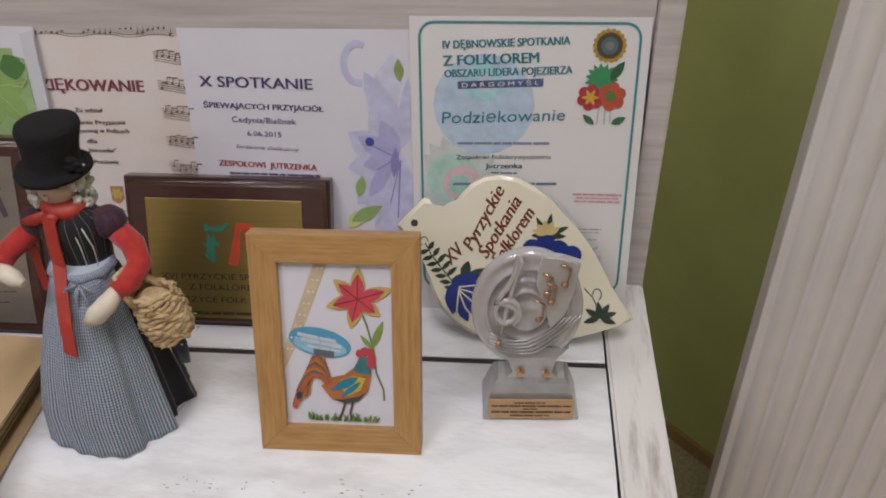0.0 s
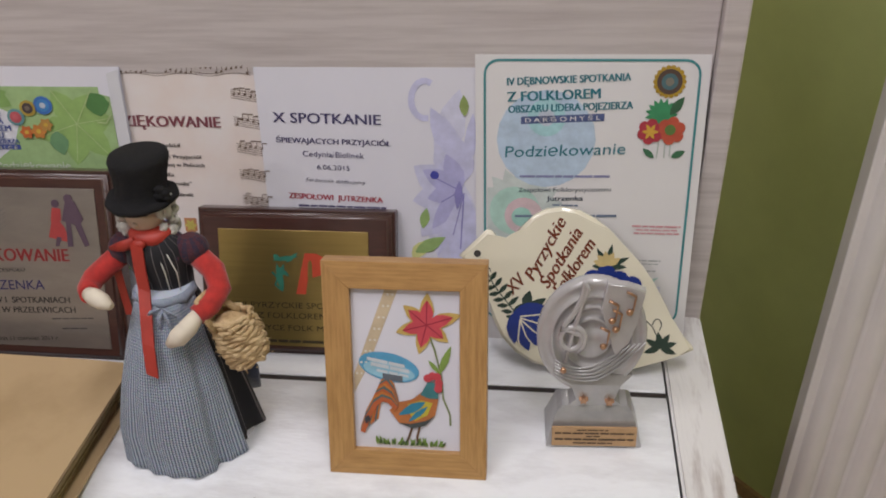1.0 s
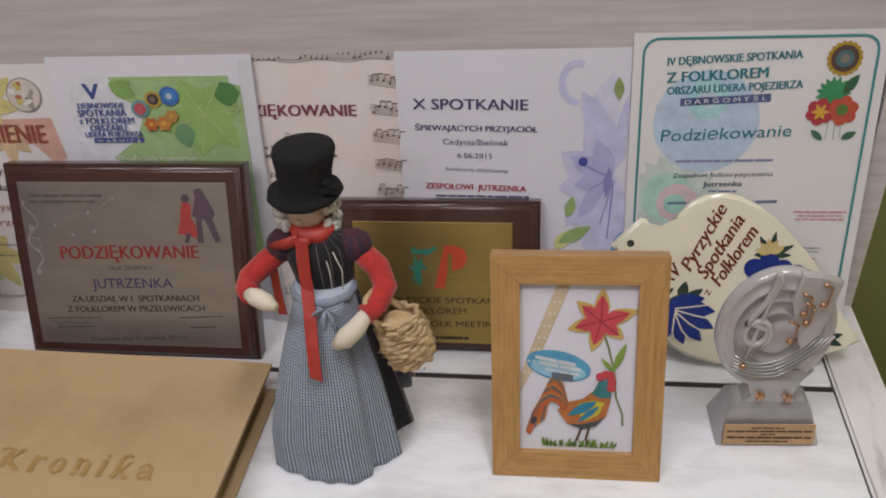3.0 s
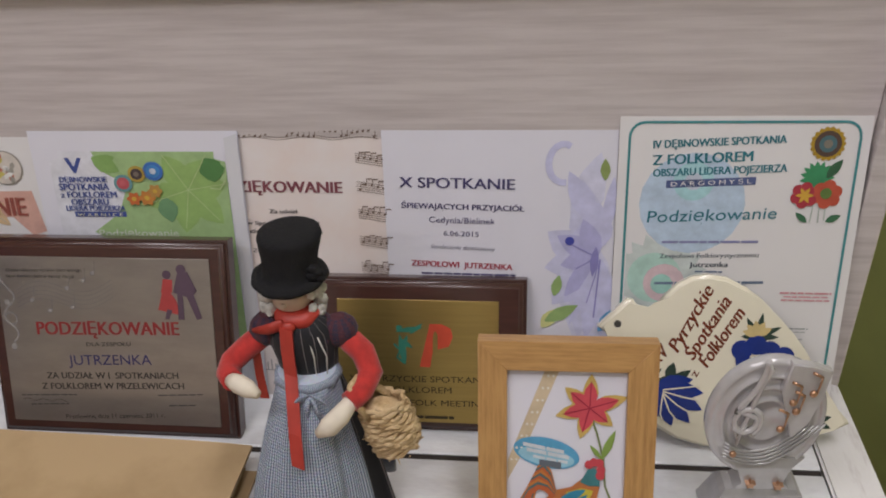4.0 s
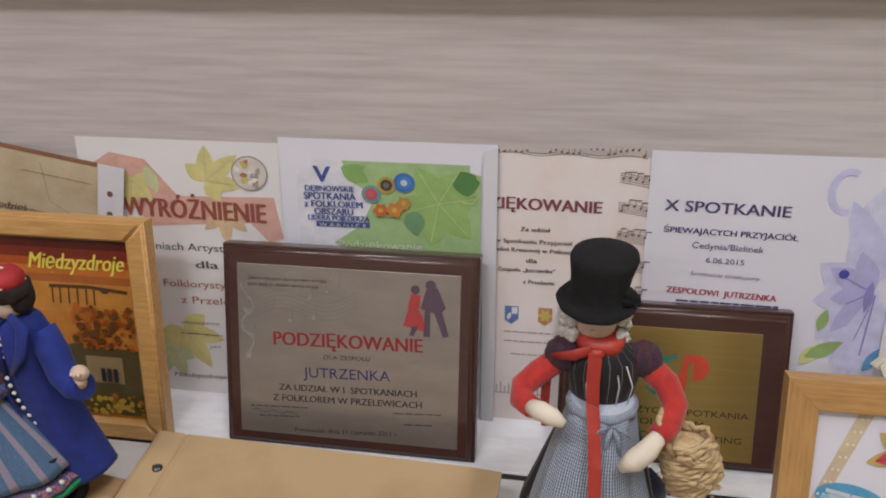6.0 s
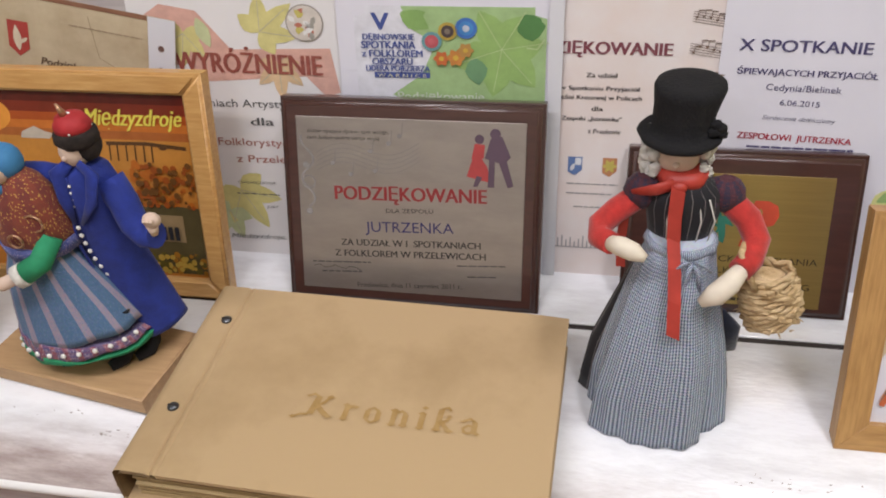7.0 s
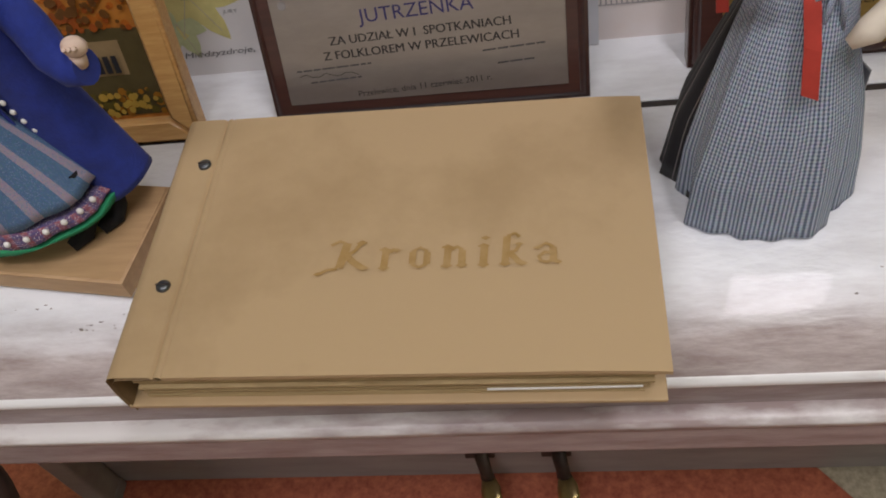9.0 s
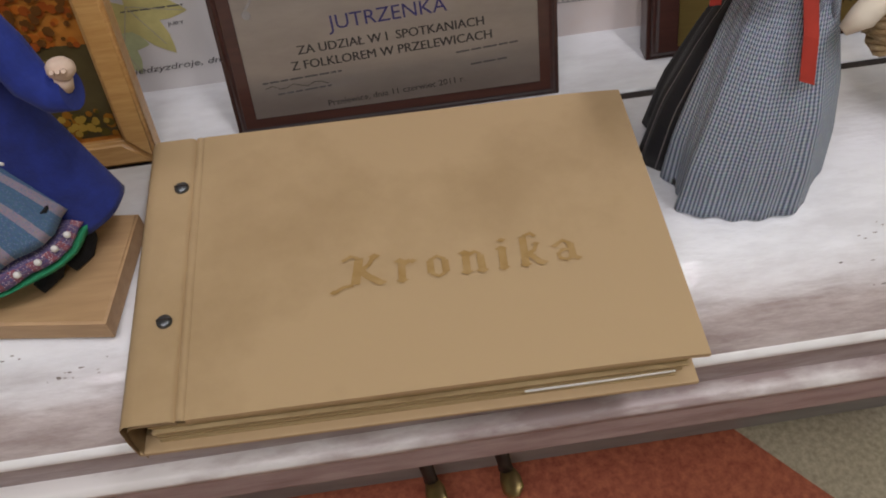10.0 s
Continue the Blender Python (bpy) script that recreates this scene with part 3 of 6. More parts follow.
def cert_teal():
    c = certificate(0.1195, 0.3335, 0.298, PAPERW, "white certificate with a teal border line and red flowers", 0.004, left=0.1170, size=(0.962, 0.985))
    teal, tealt = ink(0.05, 0.27, 0.29), ink(0.03, 0.20, 0.25)
    u0, u1, v0, v1, w, rr = 0.1285, 0.3245, 0.026, 0.289, 0.0022, 0.013
    pts = []
    for cx, cy, a0 in ((u1 - rr, v1 - rr, 0), (u0 + rr, v1 - rr, 90), (u0 + rr, v0 + rr, 180), (u1 - rr, v0 + rr, 270)):
        for i in range(6):
            a = radians(a0 + 18 * i)
            pts.append((cx + rr * math.cos(a), cy + rr * math.sin(a)))
    sh = []
    for i in range(len(pts)):
        sh.append(strip([pts[i], pts[(i + 1) % len(pts)]], w))
    c.flat("border_line", sh, teal, 0.0005)
    c.flat("pale_rosette", [ring(0.187, 0.215, 0.047)], ink(0.50, 0.62, 0.76), 0.0003)
    c.flat("rosette_middle", [ring(0.187, 0.236, 0.018)], ink(0.40, 0.66, 0.70), 0.00055)
    c.flat("rosette_eye", [ring(0.187, 0.236, 0.008)], ink(0.55, 0.60, 0.70), 0.0006)
    star = []
    for i in range(36):
        rr2 = 0.043 if i % 2 else 0.034
        a = 2 * math.pi * i / 36
        star.append((max(0.131, 0.163 + rr2 * math.cos(a)), 0.145 + rr2 * math.sin(a)))
    c.flat("pale_flower", [star], ink(0.60, 0.66, 0.64), 0.00025)
    c.flat("flower_ring", [ring(0.158, 0.143, 0.025)], ink(0.46, 0.68, 0.60), 0.00035)
    c.flat("flower_pink", [ring(0.167, 0.138, 0.019)], ink(0.68, 0.52, 0.55), 0.0005)
    c.flat("flower_core", [ring(0.165, 0.137, 0.010)], ink(0.36, 0.62, 0.55), 0.00055)
    c.text("IV DĘBNOWSKIE SPOTKANIA", 0.1496, 0.2695, 0.263, 0.2745, 0.0072, tealt, bold=0.02)
    c.text("Z FOLKLOREM", 0.1499, 0.2555, 0.236, 0.2595, 0.0095, tealt, bold=0.03)
    c.text("OBSZARU LIDERA POJEZIERZA", 0.151, 0.2438, 0.2664, 0.2489, 0.0072, tealt, bold=0.02)
    c.flat("name_band", [[(0.163, 0.2297), (0.2410, 0.2334), (0.2410, 0.2404), (0.163, 0.2367)]], ink(0.09, 0.12, 0.27), 0.0006)
    c.text("D A R G O M Y Ś L", 0.167, 0.2335, 0.237, 0.2368, 0.0042, PAPERW, 0.001)
    c.text("Podziękowanie", 0.1478, 0.203, 0.2622, 0.208, 0.0115, tealt, shear=0.1)
    c.bars([(0.1628, 0.1785, 0.2511, 0.180, 0.0022)], ink(0.25, 0.25, 0.45))
    c.text("Zespołowi Folklorystycznemu", 0.1615, 0.165, 0.2508, 0.1675, 0.0046, ink(0.05, 0.07, 0.10))
    c.text("Jutrzenka", 0.1895, 0.157, 0.2245, 0.1578, 0.0052, ink(0.05, 0.07, 0.10), bold=0.01)
    c.bars([(0.195, 0.150, 0.220, 0.150, 0.0015), (0.1585, 0.1376, 0.2587, 0.1403, 0.0025)], ink(0.15, 0.2, 0.3))
    c.bars([(0.274, 0.1302, 0.3204, 0.1302, 0.0018), (0.278, 0.1265, 0.318, 0.1265, 0.0014), (0.276, 0.1230, 0.3204, 0.1230, 0.0016)], ink(0.65, 0.30, 0.33), name="red_stamp")
    c.bars([(0.278, 0.094, 0.304, 0.094, 0.0012), (0.280, 0.0905, 0.302, 0.0905, 0.0008), (0.285, 0.083, 0.300, 0.083, 0.001)], ink(0.3, 0.32, 0.32), name="signature_bar")
    c.flat("small_emblem", [ring(0.292, 0.0705, 0.006, 16, 0.7), petal(0.288, 0.067, 30, 0.018, 0.004)], ink(0.45, 0.68, 0.62), 0.0005)
    c.flat("emblem_band", [[(0.287, 0.060), (0.306, 0.060), (0.306, 0.066), (0.287, 0.066)]], ink(0.62, 0.62, 0.72), 0.0004)
    # flowers
    c.flat("sunflower_rim", [petal(0.298 + 0.011 * math.cos(radians(a)), 0.270 + 0.011 * math.sin(radians(a)), a, 0.0042, 0.005) for a in range(0, 360, 20)] + [ring(0.298, 0.27, 0.0125)], ink(0.44, 0.28, 0.03), 0.0005)
    c.flat("sunflower_disc", [ring(0.298, 0.27, 0.0115)], ink(0.10, 0.06, 0.045), 0.001)
    c.flat("sunflower_ring", [ring(0.298, 0.27, 0.0075)], ink(0.08, 0.16, 0.18), 0.0012)
    c.flat("sunflower_eye", [ring(0.298, 0.27, 0.0038)], ink(0.22, 0.20, 0.16), 0.0014)
    c.flat("green_bloom", [petal(0.293, 0.240, a, 0.015, 0.006) for a in range(0, 360, 24)], ink(0.05, 0.28, 0.12), 0.0005)
    c.flat("dark_leaf", [petal(0.301, 0.240, 55, 0.020, 0.009)], ink(0.04, 0.12, 0.06), 0.0008)
    c.flat("stem", [strip([(0.298, 0.222), (0.2985, 0.199)], 0.0012), strip([(0.293, 0.222), (0.2915, 0.199)], 0.0012), strip([(0.303, 0.222), (0.3035, 0.201)], 0.0012)], ink(0.45, 0.50, 0.45), 0.0007)
    c.flat("ground_leaf", [petal(0.289, 0.199, 140, 0.014, 0.006), petal(0.305, 0.200, 25, 0.014, 0.007)], ink(0.05, 0.16, 0.08), 0.0009)
    for u, v, r, col in ((0.303, 0.225, 0.0125, (0.52, 0.09, 0.05)), (0.284, 0.224, 0.0115, (0.42, 0.04, 0.06))):
        c.flat("red_bloom", [ring(u + r * 0.62 * math.cos(radians(a)), v + r * 0.62 * math.sin(radians(a)), r * 0.45, 12) for a in range(20, 380, 60)] + [ring(u, v, r * 0.6)], ink(*col), 0.001)
    c.flat("yellow_star", [petal(0.284, 0.224, a, 0.008, 0.0035) for a in range(0, 360, 60)], ink(0.62, 0.36, 0.05), 0.0016)
    c.flat("green_eye", [ring(0.302, 0.226, 0.005)], ink(0.12, 0.20, 0.05), 0.0016)


def cert_lilac():
    c = certificate(-0.0895, 0.1185, 0.288, PAPER, "white certificate with blue lettering and a lilac flower print", 0.0015, left=-0.0912, size=(1.0, 0.98))
    dk = ink(0.07, 0.06, 0.16)
    c.text("X SPOTKANIE", -0.0750, 0.2342, 0.0292, 0.2325, 0.0105, dk, bold=0.006)
    c.text("ŚPIEWAJĄCYCH PRZYJACIÓŁ", -0.0742, 0.2115, 0.0376, 0.2090, 0.0056, dk, bold=0.012)
    c.text("Cedynia/Bielinek", -0.0490, 0.1978, 0.0114, 0.1962, 0.006, dk)
    c.text("6.06.2015", -0.0360, 0.1842, -0.0037, 0.1832, 0.0052, dk)
    c.text("Serdecznie dziękujemy", -0.0485, 0.1708, 0.0116, 0.1686, 0.004, ink(0.15, 0.15, 0.22), shear=0.3)
    c.text("ZESPOŁOWI  JUTRZENKA", -0.0670, 0.1537, 0.0272, 0.1505, 0.006, ink(0.42, 0.03, 0.06), bold=0.012)
    c.bars([(-0.058, 0.143, 0.030, 0.142, 0.0018)], dk)
    lil, lil2, dp = ink(0.46, 0.45, 0.72), ink(0.58, 0.58, 0.80), ink(0.28, 0.26, 0.56)
    c.flat("pale_wash", [petal(0.108, 0.05, 98, 0.15, 0.055), petal(0.085, 0.19, 75, 0.075, 0.03)], ink(0.66, 0.66, 0.82), 0.00025)
    c.flat("broad_petal", [petal(0.100, 0.158, q, l, w) for q, l, w in ((98, 0.080, 0.034), (145, 0.050, 0.034), (190, 0.044, 0.030), (232, 0.058, 0.034), (262, 0.080, 0.030))], ink(0.60, 0.60, 0.79), 0.0004)
    c.flat("curled_petal", [strip([(0.072 + 0.011 * math.cos(radians(a)) * (1 + a / 900), 0.252 + 0.018 * math.sin(radians(a))) for a in range(60, 300, 20)], 0.006)], lil2, 0.0005)
    c.flat("upper_petal", [petal(0.100, 0.195, 115, 0.055, 0.022), petal(0.112, 0.19, 85, 0.05, 0.012)], lil2, 0.0006)
    c.flat("large_petal", [petal(0.104, 0.162, a, l, w) for a, l, w in ((150, 0.042, 0.022), (195, 0.034, 0.02), (235, 0.05, 0.018), (110, 0.04, 0.02))], lil, 0.0008)
    c.flat("lower_petal", [petal(0.108, 0.16, a, l, w) for a, l, w in ((262, 0.085, 0.022), (282, 0.06, 0.012), (248, 0.075, 0.012))], lil2, 0.0010)
    c.flat("outer_petal", [petal(0.110, 0.150, q, l, w) for q, l, w in ((225, 0.05, 0.022), (270, 0.07, 0.026))] + [petal(0.114, 0.20, q, 0.035, 0.016) for q in (150, 205, 250)], lil2, 0.0007)
    c.flat("petal_vein", [strip([(0.104, 0.162), (0.08, 0.175)], 0.0012), strip([(0.104, 0.162), (0.085, 0.15)], 0.0012), strip([(0.107, 0.16), (0.103, 0.10)], 0.0014), strip([(0.107, 0.16), (0.096, 0.115)], 0.001)], dp, 0.0013)
    c.flat("flower_throat", [petal(0.103, 0.172, 265, 0.03, 0.008)], dp, 0.0014)
    c.flat("blue_bud", [ring(0.079, 0.178, 0.0042)], ink(0.06, 0.07, 0.38), 0.0014)
    c.flat("bud_leaf", [petal(0.1085, 0.237, 92, 0.02, 0.009)], ink(0.28, 0.36, 0.12), 0.0012)
    c.flat("side_leaf", [petal(0.066, 0.122, 78, 0.022, 0.01), petal(0.058, 0.095, 30, 0.035, 0.014)], ink(0.30, 0.44, 0.16), 0.0012)
    c.flat("pale_leaf", [petal(0.055, 0.088, 55, 0.025, 0.014)], ink(0.66, 0.66, 0.28), 0.0011)
    c.flat("blue_leaf", [petal(0.108, 0.085, 60, 0.03, 0.012)], ink(0.12, 0.32, 0.55), 0.0012)


def cert_notes():
    c = certificate(-0.262, -0.085, 0.288, PARCH, "pinkish certificate edged with printed musical notes", 0.0, 0.0, left=-0.2645, size=(1.0, 0.98))
    br = ink(0.20, 0.14, 0.11)
    rows = []
    random.seed(4)
    lines = []
    for j in range(5):
        lines.append(strip([(-0.222 + i * 0.0065, 0.2745 + j * 0.0023 + 0.0016 * math.sin(i * 0.8)) for i in range(21)], 0.0005))
    for i in range(26):
        u = -0.220 + i * 0.005
        v = 0.2755 + random.uniform(0, 0.007)
        lines += [ring(u, v, 0.0012, 8), strip([(u + 0.001, v), (u + 0.001, v + 0.0055)], 0.0006)]
        if i % 3 == 0:
            lines.append(strip([(u + 0.001, v + 0.0055), (u + 0.010, v + 0.0045)], 0.0012))
    c.flat("note_border", lines, br, 0.0005)
    side = []
    for k in range(5):
        v0 = 0.252 - k * 0.027
        for j in range(5):
            side.append(strip([(-0.114 + 0.026 * i / 4, v0 + j * 0.0021 - 0.001 * i) for i in range(5)], 0.0005))
        for i in range(5):
            u, v = -0.111 + i * 0.0055, v0 + random.uniform(0, 0.006)
            side += [ring(u, v, 0.0012, 8), strip([(u + 0.001, v), (u + 0.001, v + 0.0055)], 0.0006), strip([(u + 0.001, v + 0.0055), (u + 0.006, v + 0.0055)], 0.0011)]
    c.flat("note_margin", side, br, 0.0005)
    c.text("PODZIĘKOWANIE", -0.2600, 0.2285, -0.1280, 0.2278, 0.0115, ink(0.22, 0.06, 0.08), bold=0.03)
    dk = ink(0.08, 0.07, 0.07)
    c.text("Za udział", -0.199, 0.2035, -0.172, 0.2035, 0.0042, dk, bold=0.01)
    c.text("w Spotkaniu Przyjaciół", -0.222, 0.1915, -0.152, 0.1915, 0.0042, dk, bold=0.01)
    c.text("Pieśni Kresowej w Policach", -0.225, 0.183, -0.150, 0.183, 0.0042, dk, bold=0.01)
    c.text("dla", -0.193, 0.1725, -0.183, 0.1725, 0.0045, dk, bold=0.01)
    c.text("Zespołu „Jutrzenka”", -0.219, 0.163, -0.166, 0.163, 0.0042, dk, bold=0.01)
    c.text("z Przelewic", -0.195, 0.151, -0.166, 0.151, 0.0042, dk, bold=0.01)
    c.flat("blue_crest", [[(-0.2115, 0.110), (-0.2115, 0.125), (-0.1985, 0.125), (-0.1985, 0.112), (-0.205, 0.106)]], ink(0.12, 0.20, 0.42), 0.0005)
    c.flat("arms_quarter", [[(-0.205, 0.117), (-0.205, 0.124), (-0.1995, 0.124), (-0.1995, 0.117)], petal(-0.2085, 0.111, 70, 0.008, 0.004)], ink(0.66, 0.68, 0.72), 0.0008)
    c.flat("red_crest", [[(-0.180, 0.110), (-0.180, 0.125), (-0.167, 0.125), (-0.167, 0.112), (-0.1735, 0.106)]], ink(0.55, 0.25, 0.12), 0.0005)
    c.flat("arms_star", [petal(-0.1735, 0.117, a, 0.007, 0.004) for a in range(0, 360, 60)], ink(0.6, 0.5, 0.12), 0.0008)
    c.bars([(-0.212, 0.098, -0.165, 0.098, 0.0012), (-0.212, 0.088, -0.170, 0.088, 0.0012), (-0.205, 0.074, -0.172, 0.074, 0.0012)], ink(0.35, 0.33, 0.33))
    c.flat("skyline_print", [strip([(-0.222 + i * 0.004, 0.03), (-0.222 + i * 0.004, 0.036 + 0.008 * ((i * 7) % 5) / 5)], 0.0012) for i in range(14)] + [strip([(-0.224, 0.03), (-0.165, 0.03)], 0.001)], ink(0.35, 0.33, 0.33), 0.0005)


def cert_leafy():
    c = certificate(-0.4125, -0.2165, 0.288, PAPER, "glossy white certificate with green leaves and folk flowers in a sleeve", 0.003, left=-0.4255, size=(1.035, 0.962))
    g1 = ink(0.25, 0.42, 0.13)
    u0, u1, v1, n = -0.397, -0.2305, 0.268, 0.010
    c.flat("inner_sheet", [[(u0, 0.02), (u1, 0.02), (u1, v1 - n), (u1 - n, v1 - n * 0.7), (u1 - n, v1), (u0 + n, v1), (u0 + n, v1 - n * 0.7), (u0, v1 - n)]], ink(0.72, 0.72, 0.78), 0.0003)
    c.flat("green_wash", [[(-0.355, v1), (u1 - n, v1), (u1 - n, v1 - n * 0.7), (u1, v1 - n), (u1, 0.06), (-0.30, 0.10), (-0.33, 0.165), (-0.365, 0.185), (-0.338, 0.205), (-0.325, 0.235), (-0.345, 0.246)]], ink(0.36, 0.52, 0.24), 0.0005)
    c.flat("broad_leaf", [petal(-0.268, 0.230, a, l, w) for a, l, w in ((10, 0.036, 0.03), (60, 0.035, 0.028), (120, 0.04, 0.026), (200, 0.045, 0.03), (260, 0.045, 0.028), (310, 0.045, 0.028))], ink(0.30, 0.47, 0.15), 0.0008)
    c.flat("dark_leaf", [petal(-0.255, 0.248, 10, 0.024, 0.024), petal(-0.236, 0.245, 130, 0.022, 0.018)], ink(0.09, 0.23, 0.07), 0.0012)
    c.flat("shadow_leaf", [petal(-0.292, 0.222, 280, 0.026, 0.02)], ink(0.16, 0.32, 0.16), 0.0011)
    c.flat("left_leaf", [petal(-0.355, 0.262, 330, 0.028, 0.018), petal(-0.352, 0.256, 20, 0.02, 0.012)], g1, 0.0009)
    c.flat("leaf_vein", [strip([(-0.268, 0.230), (-0.268 + 0.04 * math.cos(radians(a)), 0.23 + 0.04 * math.sin(radians(a)))], 0.0007) for a in (10, 60, 120, 200, 260, 310)] + [strip([(-0.247, 0.232), (-0.238, 0.231), (-0.232, 0.240)], 0.0014)], ink(0.48, 0.60, 0.30), 0.0014)
    bl = ink(0.06, 0.09, 0.30)
    c.text("V", -0.381, 0.2545, -0.366, 0.2545, 0.0165, bl, bold=0.04)
    for s, a, b, v, h in (("DĘBNOWSKIE", -0.3895, -0.344, 0.2400, 0.0058), ("SPOTKANIA", -0.391, -0.343, 0.2325, 0.0072), ("z FOLKLOREM", -0.391, -0.337, 0.2245, 0.0066), ("OBSZARU", -0.382, -0.346, 0.2170, 0.0066), ("LIDERA POJEZIERZA", -0.388, -0.331, 0.2105, 0.0056)):
        c.text(s, a, v, b, v + 0.0005, h, bl, 0.0016, bold=0.015)
    c.flat("name_band", [[(-0.381, 0.2010), (-0.331, 0.2015), (-0.331, 0.2070), (-0.381, 0.2065)]], bl, 0.0008)
    c.text("W A R N I C E", -0.378, 0.2038, -0.334, 0.2042, 0.0036, ink(0.7, 0.68, 0.5), 0.002)
    for u, v, r, k1, k2, k3 in ((-0.3285, 0.2365, 0.0088, (0.14, 0.30, 0.32), (0.50, 0.10, 0.12), (0.55, 0.12, 0.14)), (-0.3145, 0.246, 0.0082, (0.45, 0.32, 0.06), (0.07, 0.05, 0.05), (0.20, 0.16, 0.13)), (-0.2985, 0.249, 0.0095, (0.05, 0.16, 0.48), (0.06, 0.24, 0.55), (0.55, 0.6, 0.7))):
        c.flat("round_flower", [ring(u, v, r)], ink(*k1), 0.0020)
        c.flat("flower_middle", [ring(u, v, r * 0.68)], ink(*k2), 0.0023)
        c.flat("flower_eye", [ring(u, v, r * 0.32)], ink(*k3), 0.0026)
    for u, v, r, k1 in ((-0.320, 0.221, 0.0075, (0.55, 0.14, 0.04)), (-0.3075, 0.222, 0.0085, (0.55, 0.22, 0.05)), (-0.299, 0.229, 0.0075, (0.48, 0.26, 0.07))):
        c.flat("orange_flower", [petal(u, v, a, r, r * 0.8) for a in range(0, 360, 60)], ink(*k1), 0.0028)
        c.flat("orange_eye", [ring(u, v, r * 0.3, 10)], ink(0.62, 0.40, 0.06), 0.0031)
    c.text("Podziękowanie", -0.3603, 0.1845, -0.2831, 0.1858, 0.008, ink(0.70, 0.72, 0.66), 0.0018)
    c.flat("sleeve_edge", [[(-0.2285, 0.0), (-0.2165, 0.0), (-0.2165, 0.286), (-0.2285, 0.282)]], SLEEVE, 0.0032)


def cert_maple():
    c = certificate(-0.618, -0.41, 0.283, PAPERW, "white award sheet printed with autumn maple leaves", 0.0005, left=-0.6315, size=(1.02, 0.955))
    pink, yel, grn = ink(0.68, 0.40, 0.33), ink(0.66, 0.60, 0.25), ink(0.55, 0.60, 0.34)
    c.flat("pink_map", [[(-0.605, 0.255), (-0.585, 0.268), (-0.55, 0.262), (-0.52, 0.225), (-0.425, 0.228), (-0.418, 0.185), (-0.432, 0.180), (-0.45, 0.2), (-0.55, 0.192), (-0.565, 0.21), (-0.595, 0.205)]], pink, 0.0002)
    for u, v, k, m, rot in ((-0.565, 0.24, 0.036, yel, -100), (-0.49, 0.243, 0.042, yel, 40), (-0.475, 0.21, 0.034, ink(0.70, 0.50, 0.30), -90), (-0.53, 0.075, 0.05, yel, -60), (-0.545, 0.05, 0.04, grn, -120)):
        c.flat("maple_leaf", [petal(u, v, rot + a, k * l, k * 0.42) for a, l in ((0, 1.0), (48, 0.85), (-48, 0.85), (100, 0.6), (-100, 0.6))], m, 0.0005)
        c.flat("leaf_vein", [strip([(u, v), (u + k * 0.8 * math.cos(radians(rot + a)), v + k * 0.8 * math.sin(radians(rot + a)))], 0.0007) for a in (0, 48, -48)], ink(0.5, 0.46, 0.34), 0.0008)
    c.flat("green_leaf_part", [petal(-0.55, 0.255, -70, 0.03, 0.014)], grn, 0.0009)
    c.flat("round_badge", [ring(-0.4465, 0.2519, 0.0178)], ink(0.35, 0.31, 0.27), 0.001)
    c.flat("badge_face", [ring(-0.4465, 0.2519, 0.0165)], ink(0.66, 0.60, 0.54), 0.0013)
    random.seed(8)
    for k1 in ((0.5, 0.18, 0.12), (0.60, 0.52, 0.15), (0.75, 0.74, 0.72), (0.36, 0.34, 0.3)):
        c.flat("badge_pattern", [petal(-0.4465 + random.uniform(-0.01, 0.008), 0.2519 + random.uniform(-0.011, 0.009), random.uniform(0, 360), 0.008, 0.005) for _ in range(4)], ink(*k1), 0.0016)
    c.text("WYRÓŻNIENIE", -0.5771, 0.213, -0.434, 0.2118, 0.0205, ink(0.30, 0.08, 0.06), 0.0012, bold=0.015)
    dk = ink(0.10, 0.10, 0.10)
    c.text("w Spotkaniach Artystycznych", -0.604, 0.170, -0.435, 0.172, 0.0085, dk)
    c.text("dla", -0.510, 0.152, -0.487, 0.1525, 0.0085, dk, bold=0.02)
    c.text("Zespołu Folklorystycznego", -0.600, 0.129, -0.440, 0.1305, 0.0085, ink(0.42, 0.16, 0.13))
    c.text("z Przelewic", -0.530, 0.111, -0.456, 0.1125, 0.0085, ink(0.42, 0.16, 0.13))
    c.text("ORGANIZATOR", -0.532, 0.084, -0.492, 0.0845, 0.003, dk)
    c.text("JURY", -0.505, 0.057, -0.493, 0.057, 0.003, dk)
    c.bars([(-0.535, 0.071, -0.49, 0.071, 0.0012)], dk)
    c.text("Międzyzdroje, dnia", -0.548, 0.020, -0.468, 0.022, 0.0055, dk, shear=0.25)
    c.flat("town_print", [strip([(-0.595, 0.10), (-0.58, 0.13)], 0.01)], ink(0.45, 0.47, 0.45), 0.0005)


